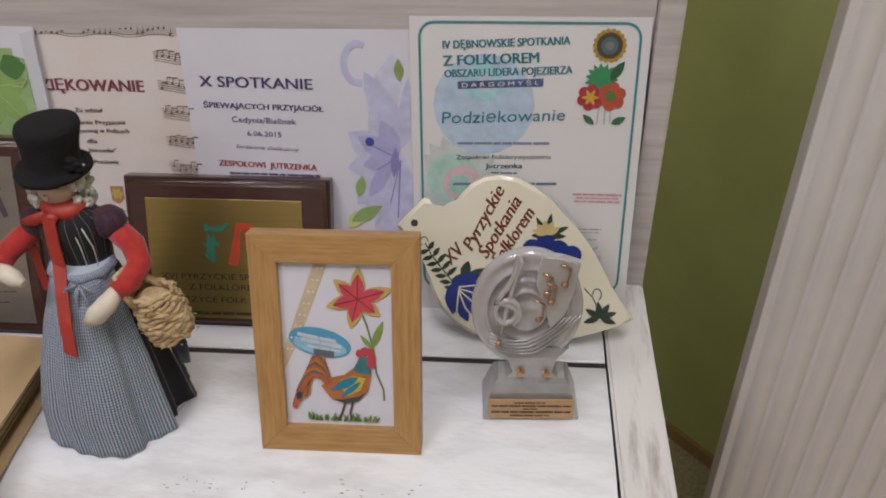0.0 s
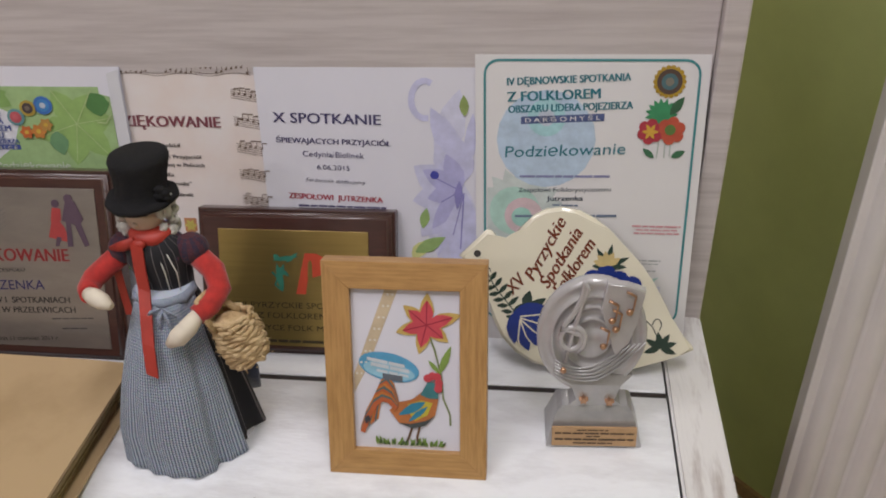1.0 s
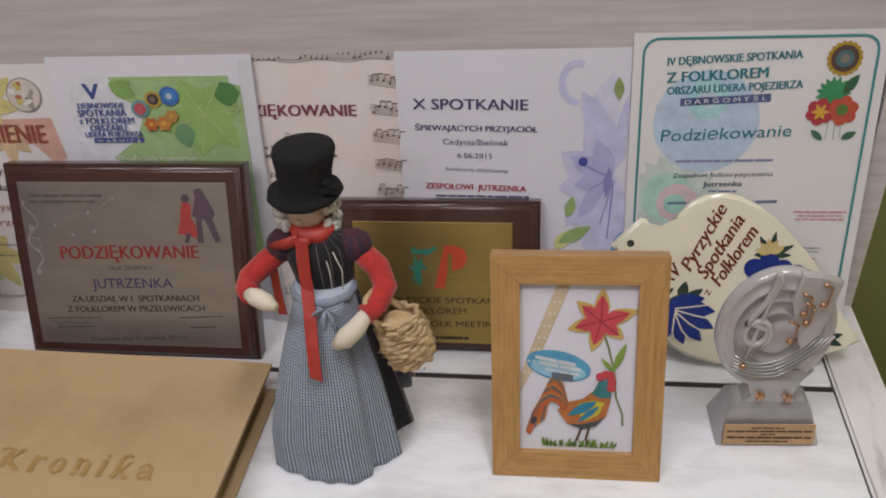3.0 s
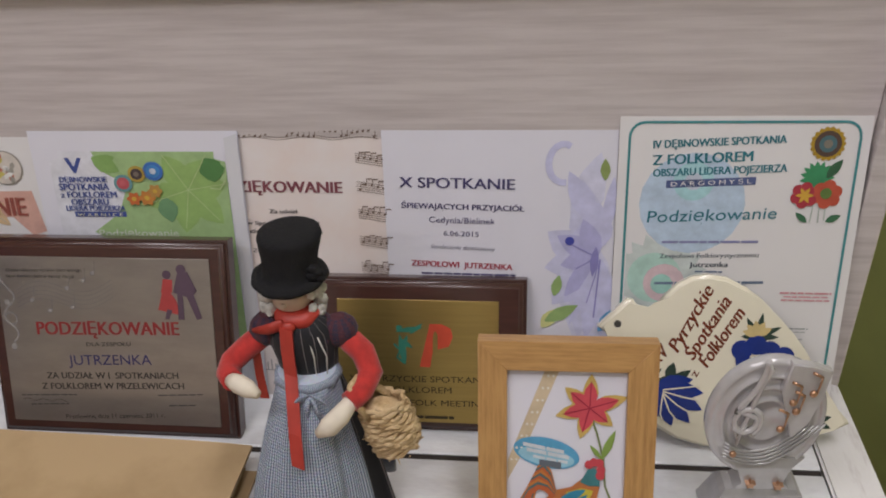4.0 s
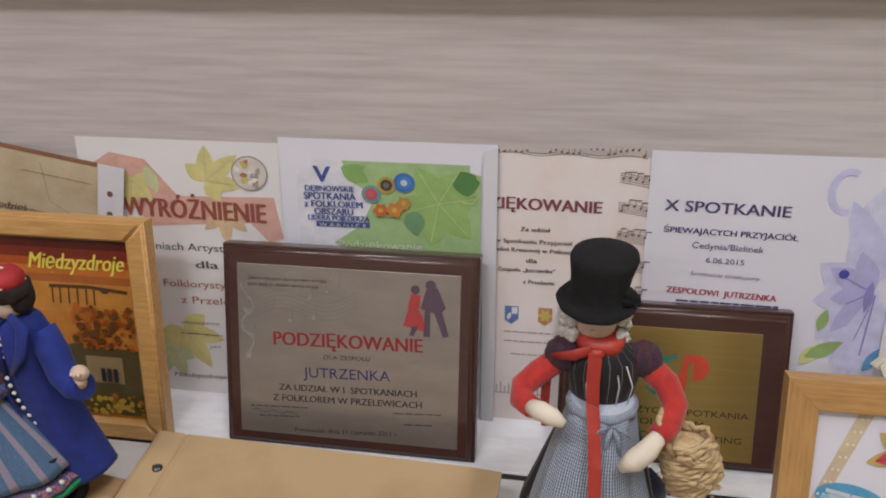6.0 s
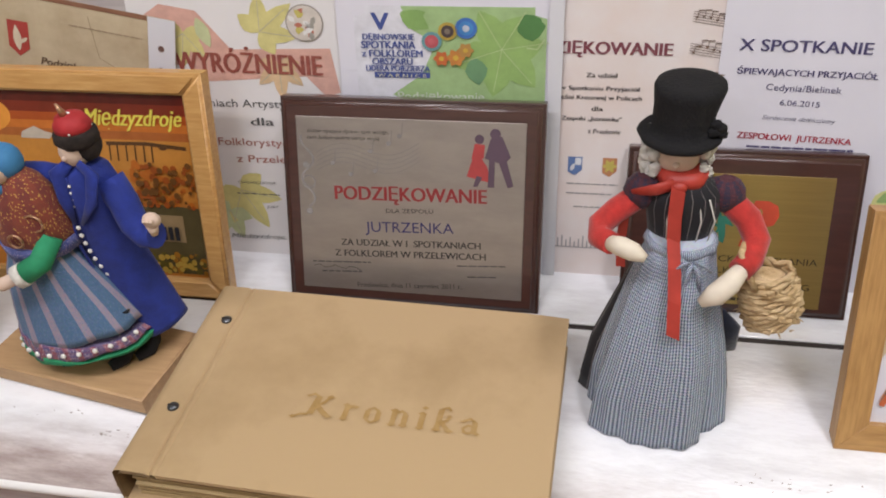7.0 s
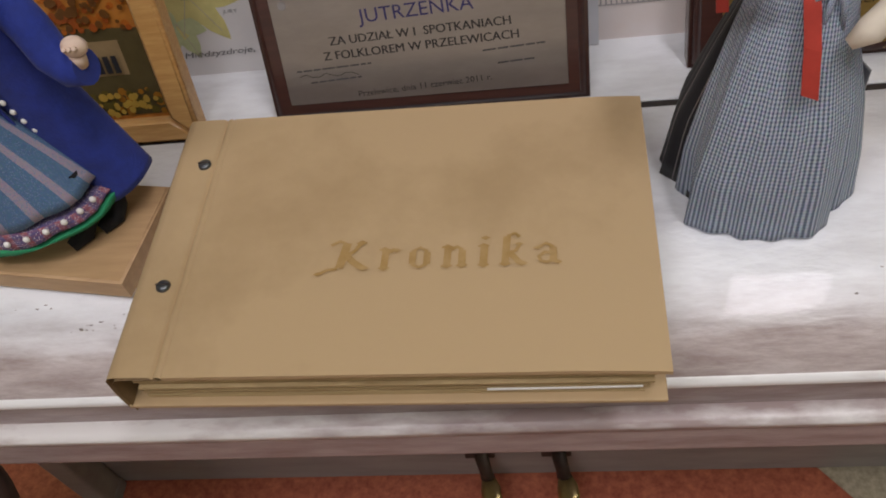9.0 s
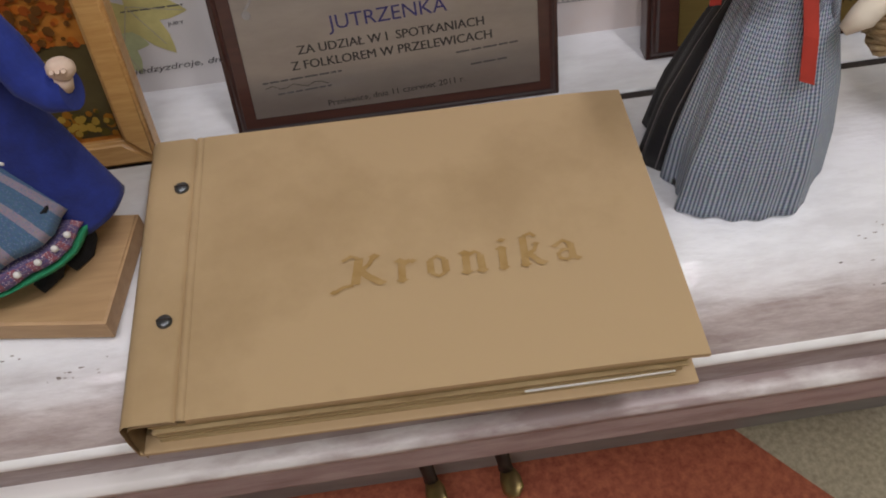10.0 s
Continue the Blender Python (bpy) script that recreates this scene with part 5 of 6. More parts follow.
# ---- ceramic plate and trophy ----
def ceramic_plate():
    r = root("ceramic_plate", leaning(-0.0715, 0.42, 0.0995, L + 0.002), "cream glazed palette-shaped plate with painted blue flowers", "plate")
    out = [(0.1085, 0.1125), (0.1345, 0.1385), (0.1395, 0.1375), (0.1455, 0.1295), (0.1535, 0.1278), (0.161, 0.133), (0.168, 0.143), (0.178, 0.153), (0.190, 0.1595), (0.204, 0.1615), (0.220, 0.159), (0.236, 0.151), (0.250, 0.1405), (0.263, 0.127), (0.277, 0.112), (0.289, 0.096), (0.299, 0.079), (0.309, 0.060), (0.320, 0.043), (0.3305, 0.031), (0.3315, 0.028), (0.318, 0.0225), (0.300, 0.0155), (0.280, 0.009), (0.255, 0.003), (0.230, 0.0005), (0.205, 0.002), (0.182, 0.008), (0.164, 0.0185), (0.150, 0.034), (0.141, 0.053), (0.1365, 0.075), (0.132, 0.092), (0.121, 0.1045)]
    k = Mold()
    k.slab([(u - 0.105, v) for u, v in out], -0.009, 0.0, GLAZE, 0.0035)
    p = k.done("plate_body", r)
    c = Leaf(p, 0.105)
    D = 0.0093
    dk, grn, blue, br = ink(0.02, 0.03, 0.03, 0.2), ink(0.035, 0.06, 0.045, 0.2), ink(0.015, 0.035, 0.22, 0.15), ink(0.17, 0.04, 0.02, 0.25)
    c.flat("hang_hole", [ring(0.1262, 0.1157, 0.0034, 14)], ink(0.05, 0.045, 0.04), D)
    c.text("Pyrzyckie", 0.1745, 0.0930, 0.2035, 0.1515, 0.0125, br, D, shear=0.3, bold=0.02)
    c.text("Spotkania", 0.1885, 0.0865, 0.2190, 0.1415, 0.0125, br, D, shear=0.3, bold=0.02)
    c.text("Folklorem", 0.2010, 0.0800, 0.2315, 0.1315, 0.0125, br, D, shear=0.3, bold=0.02)
    c.text("XV", 0.1555, 0.0800, 0.1690, 0.0955, 0.0135, br, D, shear=0.2, bold=0.004)
    c.text("z", 0.1935, 0.0690, 0.1960, 0.0745, 0.008, br, D)
    fern = []
    for i in range(7):
        u, v = 0.1395 + i * 0.0042, 0.0905 - i * 0.0062
        fern += [petal(u, v, 205 - i * 6, 0.011, 0.0048), petal(u, v, 60 - i * 4, 0.010 + 0.001 * i, 0.0048)]
    c.flat("painted_fern", fern + [strip([(0.1365, 0.097), (0.142, 0.086), (0.152, 0.073), (0.166, 0.056)], 0.0012)], grn, D)
    c.flat("curl", [strip([(0.1355 + 0.0035 * math.cos(radians(q)), 0.0985 + 0.0045 * math.sin(radians(q))) for q in range(0, 270, 30)], 0.0009)], dk, D)
    c.flat("dark_leaf", [petal(0.172, 0.064, 75, 0.018, 0.010), petal(0.174, 0.062, 35, 0.022, 0.009), petal(0.165, 0.054, 250, 0.014, 0.007)], grn, D + 0.0003)
    for i, (a0, l, w) in enumerate(((14, 0.034, 0.016), (-6, 0.043, 0.019), (-26, 0.047, 0.020), (-46, 0.046, 0.020), (-66, 0.040, 0.018), (-86, 0.030, 0.014))):
        c.flat("blue_petal", [petal(0.161, 0.058, a0, l, w)], blue, D + 0.0005 + i * 0.0001)
    c.flat("petal_line", [strip([(0.168, 0.0555 + 0.004 * math.sin(radians(q))), (0.161 + 0.026 * math.cos(radians(q - 3)), 0.058 + 0.026 * math.sin(radians(q - 3))), (0.161 + 0.040 * math.cos(radians(q)), 0.058 + 0.040 * math.sin(radians(q)))], 0.0013) for q in (4, -16, -36, -56, -75)], GLAZE, D + 0.0014)
    c.flat("blue_bloom", [ring(0.2350 + 0.0120 * i, 0.0945 + 0.005 * math.sin(i * 1.6), 0.0092, 14) for i in range(4)] + [petal(0.232, 0.092, 300, 0.02, 0.014), petal(0.25, 0.09, 280, 0.022, 0.014)], blue, D + 0.0003)
    c.flat("yellow_bloom", [petal(0.2475, 0.1085, q, 0.0135, 0.0068) for q in (30, 65, 100, 135, 165)], ink(0.62, 0.48, 0.22, 0.2), D + 0.0004)
    c.flat("bud_leaf", [petal(0.2475, 0.107, q, l, 0.0058) for q, l in ((80, 0.022), (120, 0.02), (25, 0.022), (180, 0.014), (0, 0.018))], grn, D + 0.0002)
    c.flat("edge_leaf", [petal(0.300, 0.030, q, 0.016, 0.0065) for q in (20, 60, 100, 150, 200, -20)], grn, D + 0.0003)
    c.flat("edge_curl", [strip([(0.296 + 0.004 * math.cos(radians(q)), 0.052 + 0.006 * math.sin(radians(q))) for q in range(-60, 200, 30)], 0.001), strip([(0.284, 0.058), (0.292, 0.05), (0.297, 0.04)], 0.001)], dk, D)


def trophy():
    r = root("music_trophy", pose(0.2300, -0.1450, L, 0, 0, 3), "silver resin trophy of a music disc on a silver block", "trophy")
    k = Mold()
    w0, w1, d0, d1, h = 0.0408, 0.0320, 0.021, 0.013, 0.040
    rings = []
    for z, w, d in ((0, w0, d0), (0.003, w0 + 0.0005, d0 + 0.0005), (0.008, w0 - 0.001, d0 - 0.001), (0.026, w1 + 0.003, d1 + 0.002), (0.036, w1, d1), (h, w1 - 0.004, d1 - 0.003)):
        rings.append([(-w, -d, z), (w, -d, z), (w, d, z), (-w, d, z)])
    k.grid(rings, SILVER, smooth=False)
    bmesh.ops.bevel(k.bm, geom=[e for e in k.bm.edges if e.calc_face_angle(0) > 0.5], offset=0.0015, segments=2, affect="EDGES")
    k.done("base_block", r)
    lab = Mold()
    lab.box((-0.0365, -0.0009, 0), (0.0365, 0.0006, 0.0205), ink(0.52, 0.32, 0.16), 0.0003)
    lo = lab.done("label_plate", r)
    lo.matrix_basis = pose(0, -0.0222, 0.0035, -8, 0, 0)
    c = Leaf(lo, 0)
    c.bars([(-0.015, 0.0175, 0.012, 0.0175, 0.0012), (-0.034, 0.0140, 0.034, 0.0140, 0.0016), (-0.007, 0.0108, 0.007, 0.0108, 0.0012), (-0.034, 0.0075, 0.034, 0.0075, 0.0019), (-0.018, 0.0035, 0.016, 0.0035, 0.0014)], ink(0.07, 0.04, 0.02), 0.0013)
    s = Mold()
    s.grid([[(x * q, y * q2, z) for x, y in ((-1, -1), (1, -1), (1, 1), (-1, 1))] for z, q, q2 in ((0.036, 0.026, 0.010), (0.046, 0.016, 0.009), (0.062, 0.021, 0.008), (0.072, 0.03, 0.006))], SILVER, smooth=False)
    s.done("stem", r)
    # ringed disc
    cz, R = 0.112, 0.0515
    dsk = Mold()
    prof = [(0.001, -0.003), (0.016, -0.0035), (0.0165, -0.0055), (0.019, -0.0055), (0.0195, -0.003), (0.026, -0.0035), (0.0265, -0.0055), (0.029, -0.0055), (0.0295, -0.003), (0.036, -0.004), (0.0365, -0.006), (0.039, -0.006), (0.0395, -0.004), (0.046, -0.005), (R - 0.002, -0.0065), (R, -0.003), (R, 0.003), (R - 0.003, 0.006), (0.001, 0.006)]
    rings = [[(q * math.cos(2 * math.pi * j / 48), y, cz + q * 1.04 * math.sin(2 * math.pi * j / 48)) for j in range(48)] for q, y in prof]
    dsk.grid(rings, CLEARISH)
    dsk.done("disc", r)
    cl = Mold()
    pts = []
    for i in range(30):
        t = i / 29
        if t < 0.5:
            a = radians(-60 + 470 * t * 2)
            q = 0.004 + 0.009 * (1 - t)
            pts.append((-0.019 + q * math.cos(a), -0.011, cz + 0.004 + q * math.sin(a)))
        else:
            s2 = (t - 0.5) * 2
            pts.append((-0.031 + 0.020 * s2 + 0.006 * math.sin(s2 * 3.0), -0.011, cz + 0.012 + 0.045 * s2))
    cl.tube(pts, 0.0026, CLEARISH, 8)
    cl.tube([(-0.011, -0.011, cz + 0.056), (-0.007, -0.011, cz + 0.050), (-0.012, -0.011, cz + 0.036), (-0.020, -0.011, cz + 0.004), (-0.024, -0.011, cz - 0.018)], [0.002, 0.0026, 0.0024, 0.0022, 0.0018], CLEARISH, 8)
    cl.done("treble_clef", r)
    st = Mold()
    for j in range(5):
        st.tube([(-0.034 + 0.008 * i + 0.0006 * j * i, -0.0095, cz - 0.026 - j * 0.0032 + 0.0009 * (i - 3) ** 2 + j * 0.0010 * max(0, i - 4)) for i in range(9)], 0.0009, SILVER, 6)
    fan = [(0.006, 0.03), (0.010, 0.054), (0.028, 0.052), (0.0445, 0.047), (0.040, 0.020), (0.034, 0.0), (0.022, -0.014)]
    st.slab([(u, cz + v) for u, v in fan], -0.0105, -0.004, CLEARISH, 0.001)
    st.done("stave_fan", r)
    for u, v in ((-0.026, -0.026), (0.010, -0.002), (0.020, 0.014), (0.031, 0.030), (0.016, 0.022)):
        nt = Mold()
        nt.ball((u, -0.0125, cz + v), 0.0030, BRONZE, (1.1, 0.8, 0.9), 10)
        if u > 0:
            nt.tube([(u + 0.003, -0.0125, cz + v), (u + 0.0045, -0.0125, cz + v + 0.014)], 0.0009, BRONZE, 6)
            nt.tube([(u + 0.0045, -0.0125, cz + v + 0.014), (u - 0.004, -0.0125, cz + v + 0.018)], 0.0012, BRONZE, 6)
        nt.done("gilded_note", r)
    for u, v in ((-0.010, 0.048), (0.012, 0.046)):
        sh = [(u + (0.0042 if i % 2 == 0 else 0.0019) * math.cos(radians(90 + 36 * i)), v + (0.0042 if i % 2 == 0 else 0.0019) * math.sin(radians(90 + 36 * i))) for i in range(10)]
        Mold().slab(sh, -0.0135, -0.008, BRONZE).done("gilded_star", r)
    # the disc is a tall oval
    for ob in r.children:
        if ob.name.split(".")[0] in ("disc", "treble_clef", "stave_fan", "gilded_note"):
            for v in ob.data.vertices:
                v.co.x, v.co.z = v.co.x * 0.87 - 0.006, cz + (v.co.z - cz) * 1.12


# ---- album ----
def album():
    u0, u1, y0, y1, h = -0.5270, -0.2050, -0.3345, -0.1250, 0.040
    r = root("chronicle_album", pose(0, 0, L, 0, 0, 0) , "large tan cloth album, closed, lying over the lid's edge", "album")
    w, d = u1 - u0, y1 - y0
    rt = pose((u0 + u1) / 2, (y0 + y1) / 2, L, 0, 0, -1.2)
    r.matrix_basis = rt
    hw, hd = w / 2, d / 2
    cb = Mold().box((-hw, -hd, 0.001), (hw, hd, 0.0045), ALBUM, 0.001)
    cb.done("back_cover", r)
    random.seed(3)
    z = 0.0048
    while z < h - 0.012:
        t = random.uniform(0.0010, 0.0020)
        e = random.uniform(-0.0025, 0.0015)
        Mold().box((-hw + 0.012, -hd + 0.006 + e, z), (hw - 0.010 + random.uniform(-0.006, 0.003), hd - 0.006, z + t), PAGES).done("page", r)
        z += t + 0.0004
    lp = Mold()
    lp.grid([[(x, y, 0.0105 + 0.003 * ((x - 0.02) / hw) ** 2) for y in (-hd + 0.0045, hd - 0.02)] for x in [0.06 + (hw - 0.074) * i / 8 for i in range(9)]], PAGEW, close=False)
    lp.grid([[(x, y, 0.0106 + 0.003 * ((x - 0.02) / hw) ** 2 - 0.001) for y in (-hd + 0.0045, hd - 0.02)] for x in [0.06 + (hw - 0.074) * i / 8 for i in range(9)]], PAGEW, close=False)
    lp.grid([[(x, -hd + 0.0045, 0.0096 + q + 0.003 * ((x - 0.02) / hw) ** 2) for q in (0, 0.0009)] for x in [0.06 + (hw - 0.074) * i / 8 for i in range(9)]], PAGEW, close=False)
    lp.done("loose_page", r, "white loose page edge")
    # spine strip with hinge groove, then the cover board
    sp = Mold()
    prof = [(-hw, 0.001), (-hw - 0.001, h * 0.5), (-hw, h - 0.004), (-hw + 0.003, h - 0.0005), (-hw + 0.008, h), (-hw + 0.0270, h), (-hw + 0.0290, h - 0.001), (-hw + 0.0305, h - 0.0028)]
    sp.grid([[(x, -hd + 2 * hd * i / 20, zz) for x, zz in prof] for i in range(21)], ALBUM, close=False)
    # inner shell of the spine, in a darker tan
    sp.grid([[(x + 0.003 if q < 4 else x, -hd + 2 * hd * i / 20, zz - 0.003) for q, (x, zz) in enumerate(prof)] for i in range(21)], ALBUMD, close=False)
    sp.done("spine", r, "stiff tan spine strip")
    gv = Mold()
    gv.grid([[(x, -hd + 2 * hd * i / 20, zz) for x, zz in ((-hw + 0.0295, h - 0.003), (-hw + 0.0310, h - 0.0006), (-hw + 0.0335, h - 0.0002), (-hw + 0.0355, h - 0.0012), (-hw + 0.0370, h - 0.003))] for i in range(21)], ALBUM, close=False)
    gv.done("hinge_fold", r, "raised hinge fold")
    cv = Mold()
    nx, ny = 24, 14
    top = [[(-hw + 0.036 + (2 * hw - 0.036) * i / nx, -hd + 2 * hd * j / ny, h - 0.0005 - 0.0022 * max(0, (i / nx - 0.8) / 0.2) ** 2) for j in range(ny + 1)] for i in range(nx + 1)]
    cv.grid(top, ALBUM, close=False)
    low = [[(x, y, z - 0.0034) for x, y, z in rw] for rw in top]
    cv.grid(low, ALBUM, close=False)
    cv.grid([[rw[0] for rw in top], [rw[0] for rw in low]], ALBUM, close=False)
    cv.grid([[rw[-1] for rw in top], [rw[-1] for rw in low]], ALBUM, close=False)
    cv.grid([top[-1], low[-1]], ALBUM, close=False)
    cv.grid([top[0], low[0]], ALBUM, close=False)
    cov = cv.done("front_cover", r, "tan cloth cover with faded gilt title")
    for x, y in ((-hw + 0.0205, -hd + 0.0635), (-hw + 0.0235, -hd + 0.1650)):
        s = Mold()
        s.lathe([(0.0046, 0.0), (0.0046, 0.0012), (0.0034, 0.0024), (0.001, 0.0028)], (x, y, h), SCREWM, n=18)
        s.box((x - 0.0042, y - 0.0006, h + 0.0022), (x + 0.0042, y + 0.0006, h + 0.0030), DARK)
        s.done("binding_screw", r, "slotted metal binding screw")
    # faded blackletter title, thick stems with spurs
    def glyph(strokes, blobs=()):
        return [strip(p, w) for p, w in strokes] + [list(b) for b in blobs]
    spur = lambda x, y, k=1.0: [(x - 0.0036 * k, y), (x, y + 0.0022 * k), (x + 0.0036 * k, y), (x, y - 0.0022 * k)]
    K = glyph(((((0.0075, 0.002), (0.0090, 0.011), (0.0105, 0.021)), 0.0050), (((0.0105, 0.0110), (0.0155, 0.0150), (0.0185, 0.0205)), 0.0026), (((0.0100, 0.0120), (0.0155, 0.0060), (0.0215, 0.0012)), 0.0042), (((-0.0040, -0.0020), (0.0010, 0.0010), (0.0065, 0.0015)), 0.0022), (((0.0010, 0.0195), (0.0060, 0.0225), (0.0100, 0.0205)), 0.0022)), (spur(0.0190, 0.0205), spur(0.0215, 0.0012), spur(-0.0040, -0.0022, 0.8)))
    R = glyph(((((0.0045, 0.001), (0.0050, 0.0145)), 0.0042), (((0.0060, 0.0125), (0.0100, 0.0148)), 0.0030)), (spur(0.0046, 0.0010), spur(0.0042, 0.0148), spur(0.0110, 0.0138, 0.8)))
    O = glyph(((((0.0030, 0.0035), (0.0030, 0.0125)), 0.0040), (((0.0112, 0.0030), (0.0112, 0.0120)), 0.0040), (((0.0025, 0.0125), (0.0070, 0.0152), (0.0115, 0.0122)), 0.0022), (((0.0028, 0.0032), (0.0070, 0.0005), (0.0115, 0.0030)), 0.0022)))
    N = glyph(((((0.0030, 0.001), (0.0035, 0.0145)), 0.0042), (((0.0115, 0.001), (0.0115, 0.0125)), 0.0042), (((0.0045, 0.0125), (0.0085, 0.0150), (0.0118, 0.0125)), 0.0024)), (spur(0.0030, 0.0010), spur(0.0115, 0.0010), spur(0.0030, 0.0148)))
    I = glyph(((((0.0030, 0.001), (0.0035, 0.0145)), 0.0044),), (spur(0.0030, 0.0010), spur(0.0030, 0.0148), spur(0.0040, 0.0208, 0.8)))
    K2 = glyph(((((0.0030, 0.001), (0.0040, 0.0215)), 0.0042), (((0.0050, 0.0090), (0.0090, 0.0105), (0.0105, 0.0145)), 0.0024), (((0.0055, 0.0090), (0.0110, 0.0015)), 0.0036), (((0.0040, 0.0215), (0.0085, 0.0235), (0.0110, 0.0205)), 0.0022)), (spur(0.0030, 0.0010), spur(0.0120, 0.0010), spur(0.0105, 0.0150, 0.7)))
    A = glyph(((((0.0108, 0.002), (0.0108, 0.0125)), 0.0042), (((0.0028, 0.0125), (0.0070, 0.0152), (0.0112, 0.0122)), 0.0024), (((0.0108, 0.0078), (0.0060, 0.0085), (0.0030, 0.0055), (0.0040, 0.0022), (0.0075, 0.0010), (0.0105, 0.0030)), 0.0024)), (spur(0.0130, 0.0012, 0.8), spur(0.0022, 0.0118, 0.7)))
    cx, cy = (u0 + u1) / 2, (y0 + y1) / 2
    for shapes, x in ((K, -0.4035), (R, -0.3725), (O, -0.3535), (N, -0.3325), (I, -0.3105), (K2, -0.2975), (A, -0.2775)):
        g = Mold()
        for i, q in enumerate(shapes):
            g.bm.faces.new([g.bm.verts.new((x - cx + a * 1.08, -0.2640 - cy + b, h + 0.0003 + 0.00008 * i)) for a, b in q])
        g.mats.append(FOILT)
        g.done("gilt_letter", cov)


# ---- dolls ----
def swept(k, m, levels, n, folds, deep, turn=0.0, drop=0.0):
    """A gathered skirt over even levels: (x, y, z, rx, ry) from hem to waist; drop tilts the hem along x."""
    rings = []
    for i, (x, y, z, rx, ry) in enumerate(levels):
        q = 1 - i / (len(levels) - 1)
        ring_ = []
        for j in range(n):
            a = 2 * math.pi * j / n
            w = 1 + deep * (0.25 + 0.75 * q) * (math.sin(folds * a + turn + 0.5 * q) + 0.55 * math.sin((folds * 2 - 3) * a + 2.1 * turn) + 0.35 * math.sin((folds * 3 + 1) * a + 1.0))
            px, py = rx * w * math.cos(a), ry * w * math.sin(a)
            ring_.append((x + px, y + py, z + drop * q * px + 0.0012 * q * math.sin(5 * a + turn)))
        rings.append(ring_)
    return k.grid(rings, m)


def levels(rows, n):
    """Even steps through rows of (x, y, z, rx, ry)."""
    out = []
    for i in range(n):
        f = i / (n - 1) * (len(rows) - 1)
        a = min(int(f), len(rows) - 2)
        out.append(tuple(p + (q - p) * (f - a) for p, q in zip(rows[a], rows[a + 1])))
    return out


def woman_doll():
    """Stuffed cloth doll in a top hat with a straw basket; one mesh."""
    k = Mold()
    # black pinstripe skirt behind, checked apron before it
    swept(k, BLACKST, levels([(-0.132, -0.158, L + 0.001, 0.057, 0.046), (-0.132, -0.158, L + 0.050, 0.051, 0.041), (-0.128, -0.156, L + 0.100, 0.038, 0.031), (-0.125, -0.162, L + 0.158, 0.023, 0.019)], 12), 80, 8, 0.060, 0.6)
    swept(k, CHECK, levels([(-0.1320, -0.1950, L + 0.0008, 0.0500, 0.0340), (-0.132, -0.193, L + 0.040, 0.0480, 0.0335), (-0.130, -0.187, L + 0.080, 0.0420, 0.0310), (-0.129, -0.178, L + 0.120, 0.0325, 0.0265), (-0.125, -0.168, L + 0.160, 0.0235, 0.0205)], 22), 132, 5, 0.085, 0.8)
    k.lathe([(0.0235, 0.156), (0.0262, 0.159), (0.0255, 0.163), (0.0225, 0.165)], (-0.1250, -0.167, L), CHECK, 1.0, 0.86, 36, 0.05, 9)
    # tied apron strings in front
    for sx, dx, dz in ((-1, 0.012, -0.004), (1, 0.013, -0.003), (1, 0.007, -0.022), (-1, 0.004, -0.026)):
        k.tube([(-0.118, -0.190, L + 0.158), (-0.118 + sx * dx * 0.6, -0.195, L + 0.160 + dz * 0.3), (-0.118 + sx * dx, -0.195, L + 0.157 + dz)], [0.0014, 0.0020, 0.0011], CHECK, 8, 0.45)
    # bodice, gathered yoke and puffed shoulders
    k.lathe([(0.0225, 0.158), (0.0240, 0.172), (0.0270, 0.188), (0.0255, 0.200), (0.014, 0.209)], (-0.1260, -0.158, L), BLACKST, 1.0, 0.74, 34)
    for sg in (-1, 1):
        k.ball((-0.1262 + sg * 0.0275, -0.1555, L + 0.194), 0.0138, PLAID, (1.05, 0.95, 1.0), 16, 0.04)
    k.lathe([(0.0262, 0.186), (0.0270, 0.194), (0.0210, 0.203), (0.0115, 0.210)], (-0.1260, -0.156, L), PLAID, 1.02, 0.76, 26, 0.03, 6)
    # knitted sleeves and cream mitts
    k.tube([(-0.1560, -0.156, L + 0.190), (-0.1720, -0.160, L + 0.178), (-0.1830, -0.168, L + 0.170), (-0.1830, -0.180, L + 0.168), (-0.1740, -0.192, L + 0.172)], [0.0092, 0.0094, 0.0092, 0.0085, 0.0080], REDK, 14)
    k.tube([(-0.1760, -0.191, L + 0.1722), (-0.1680, -0.197, L + 0.1740), (-0.1590, -0.201, L + 0.1725), (-0.1510, -0.204, L + 0.1700)], [0.0055, 0.0072, 0.0068, 0.0030], CREAMC, 12)
    k.tube([(-0.0960, -0.156, L + 0.190), (-0.0810, -0.162, L + 0.178), (-0.0745, -0.172, L + 0.167), (-0.0790, -0.186, L + 0.161), (-0.0870, -0.196, L + 0.158)], [0.0094, 0.0096, 0.0094, 0.0088, 0.0084], REDK, 14)
    k.tube([(-0.0850, -0.195, L + 0.160), (-0.0930, -0.202, L + 0.151), (-0.1020, -0.206, L + 0.143), (-0.1110, -0.207, L + 0.136)], [0.0055, 0.0078, 0.0080, 0.0035], CREAMC, 12)
    # head, nose, eye, wool curls
    hx, hy = -0.1330, -0.1500
    k.ball((hx, hy, L + 0.2240), 0.0160, SKIN, (0.98, 0.95, 1.12), 18)
    k.ball((hx - 0.002, hy - 0.0150, L + 0.2215), 0.0026, SKIN, (1.0, 0.9, 1.0), 10)
    k.ball((hx + 0.0075, hy - 0.0128, L + 0.2305), 0.0023, FELT, (1.1, 0.7, 1.0), 10)
    random.seed(21)
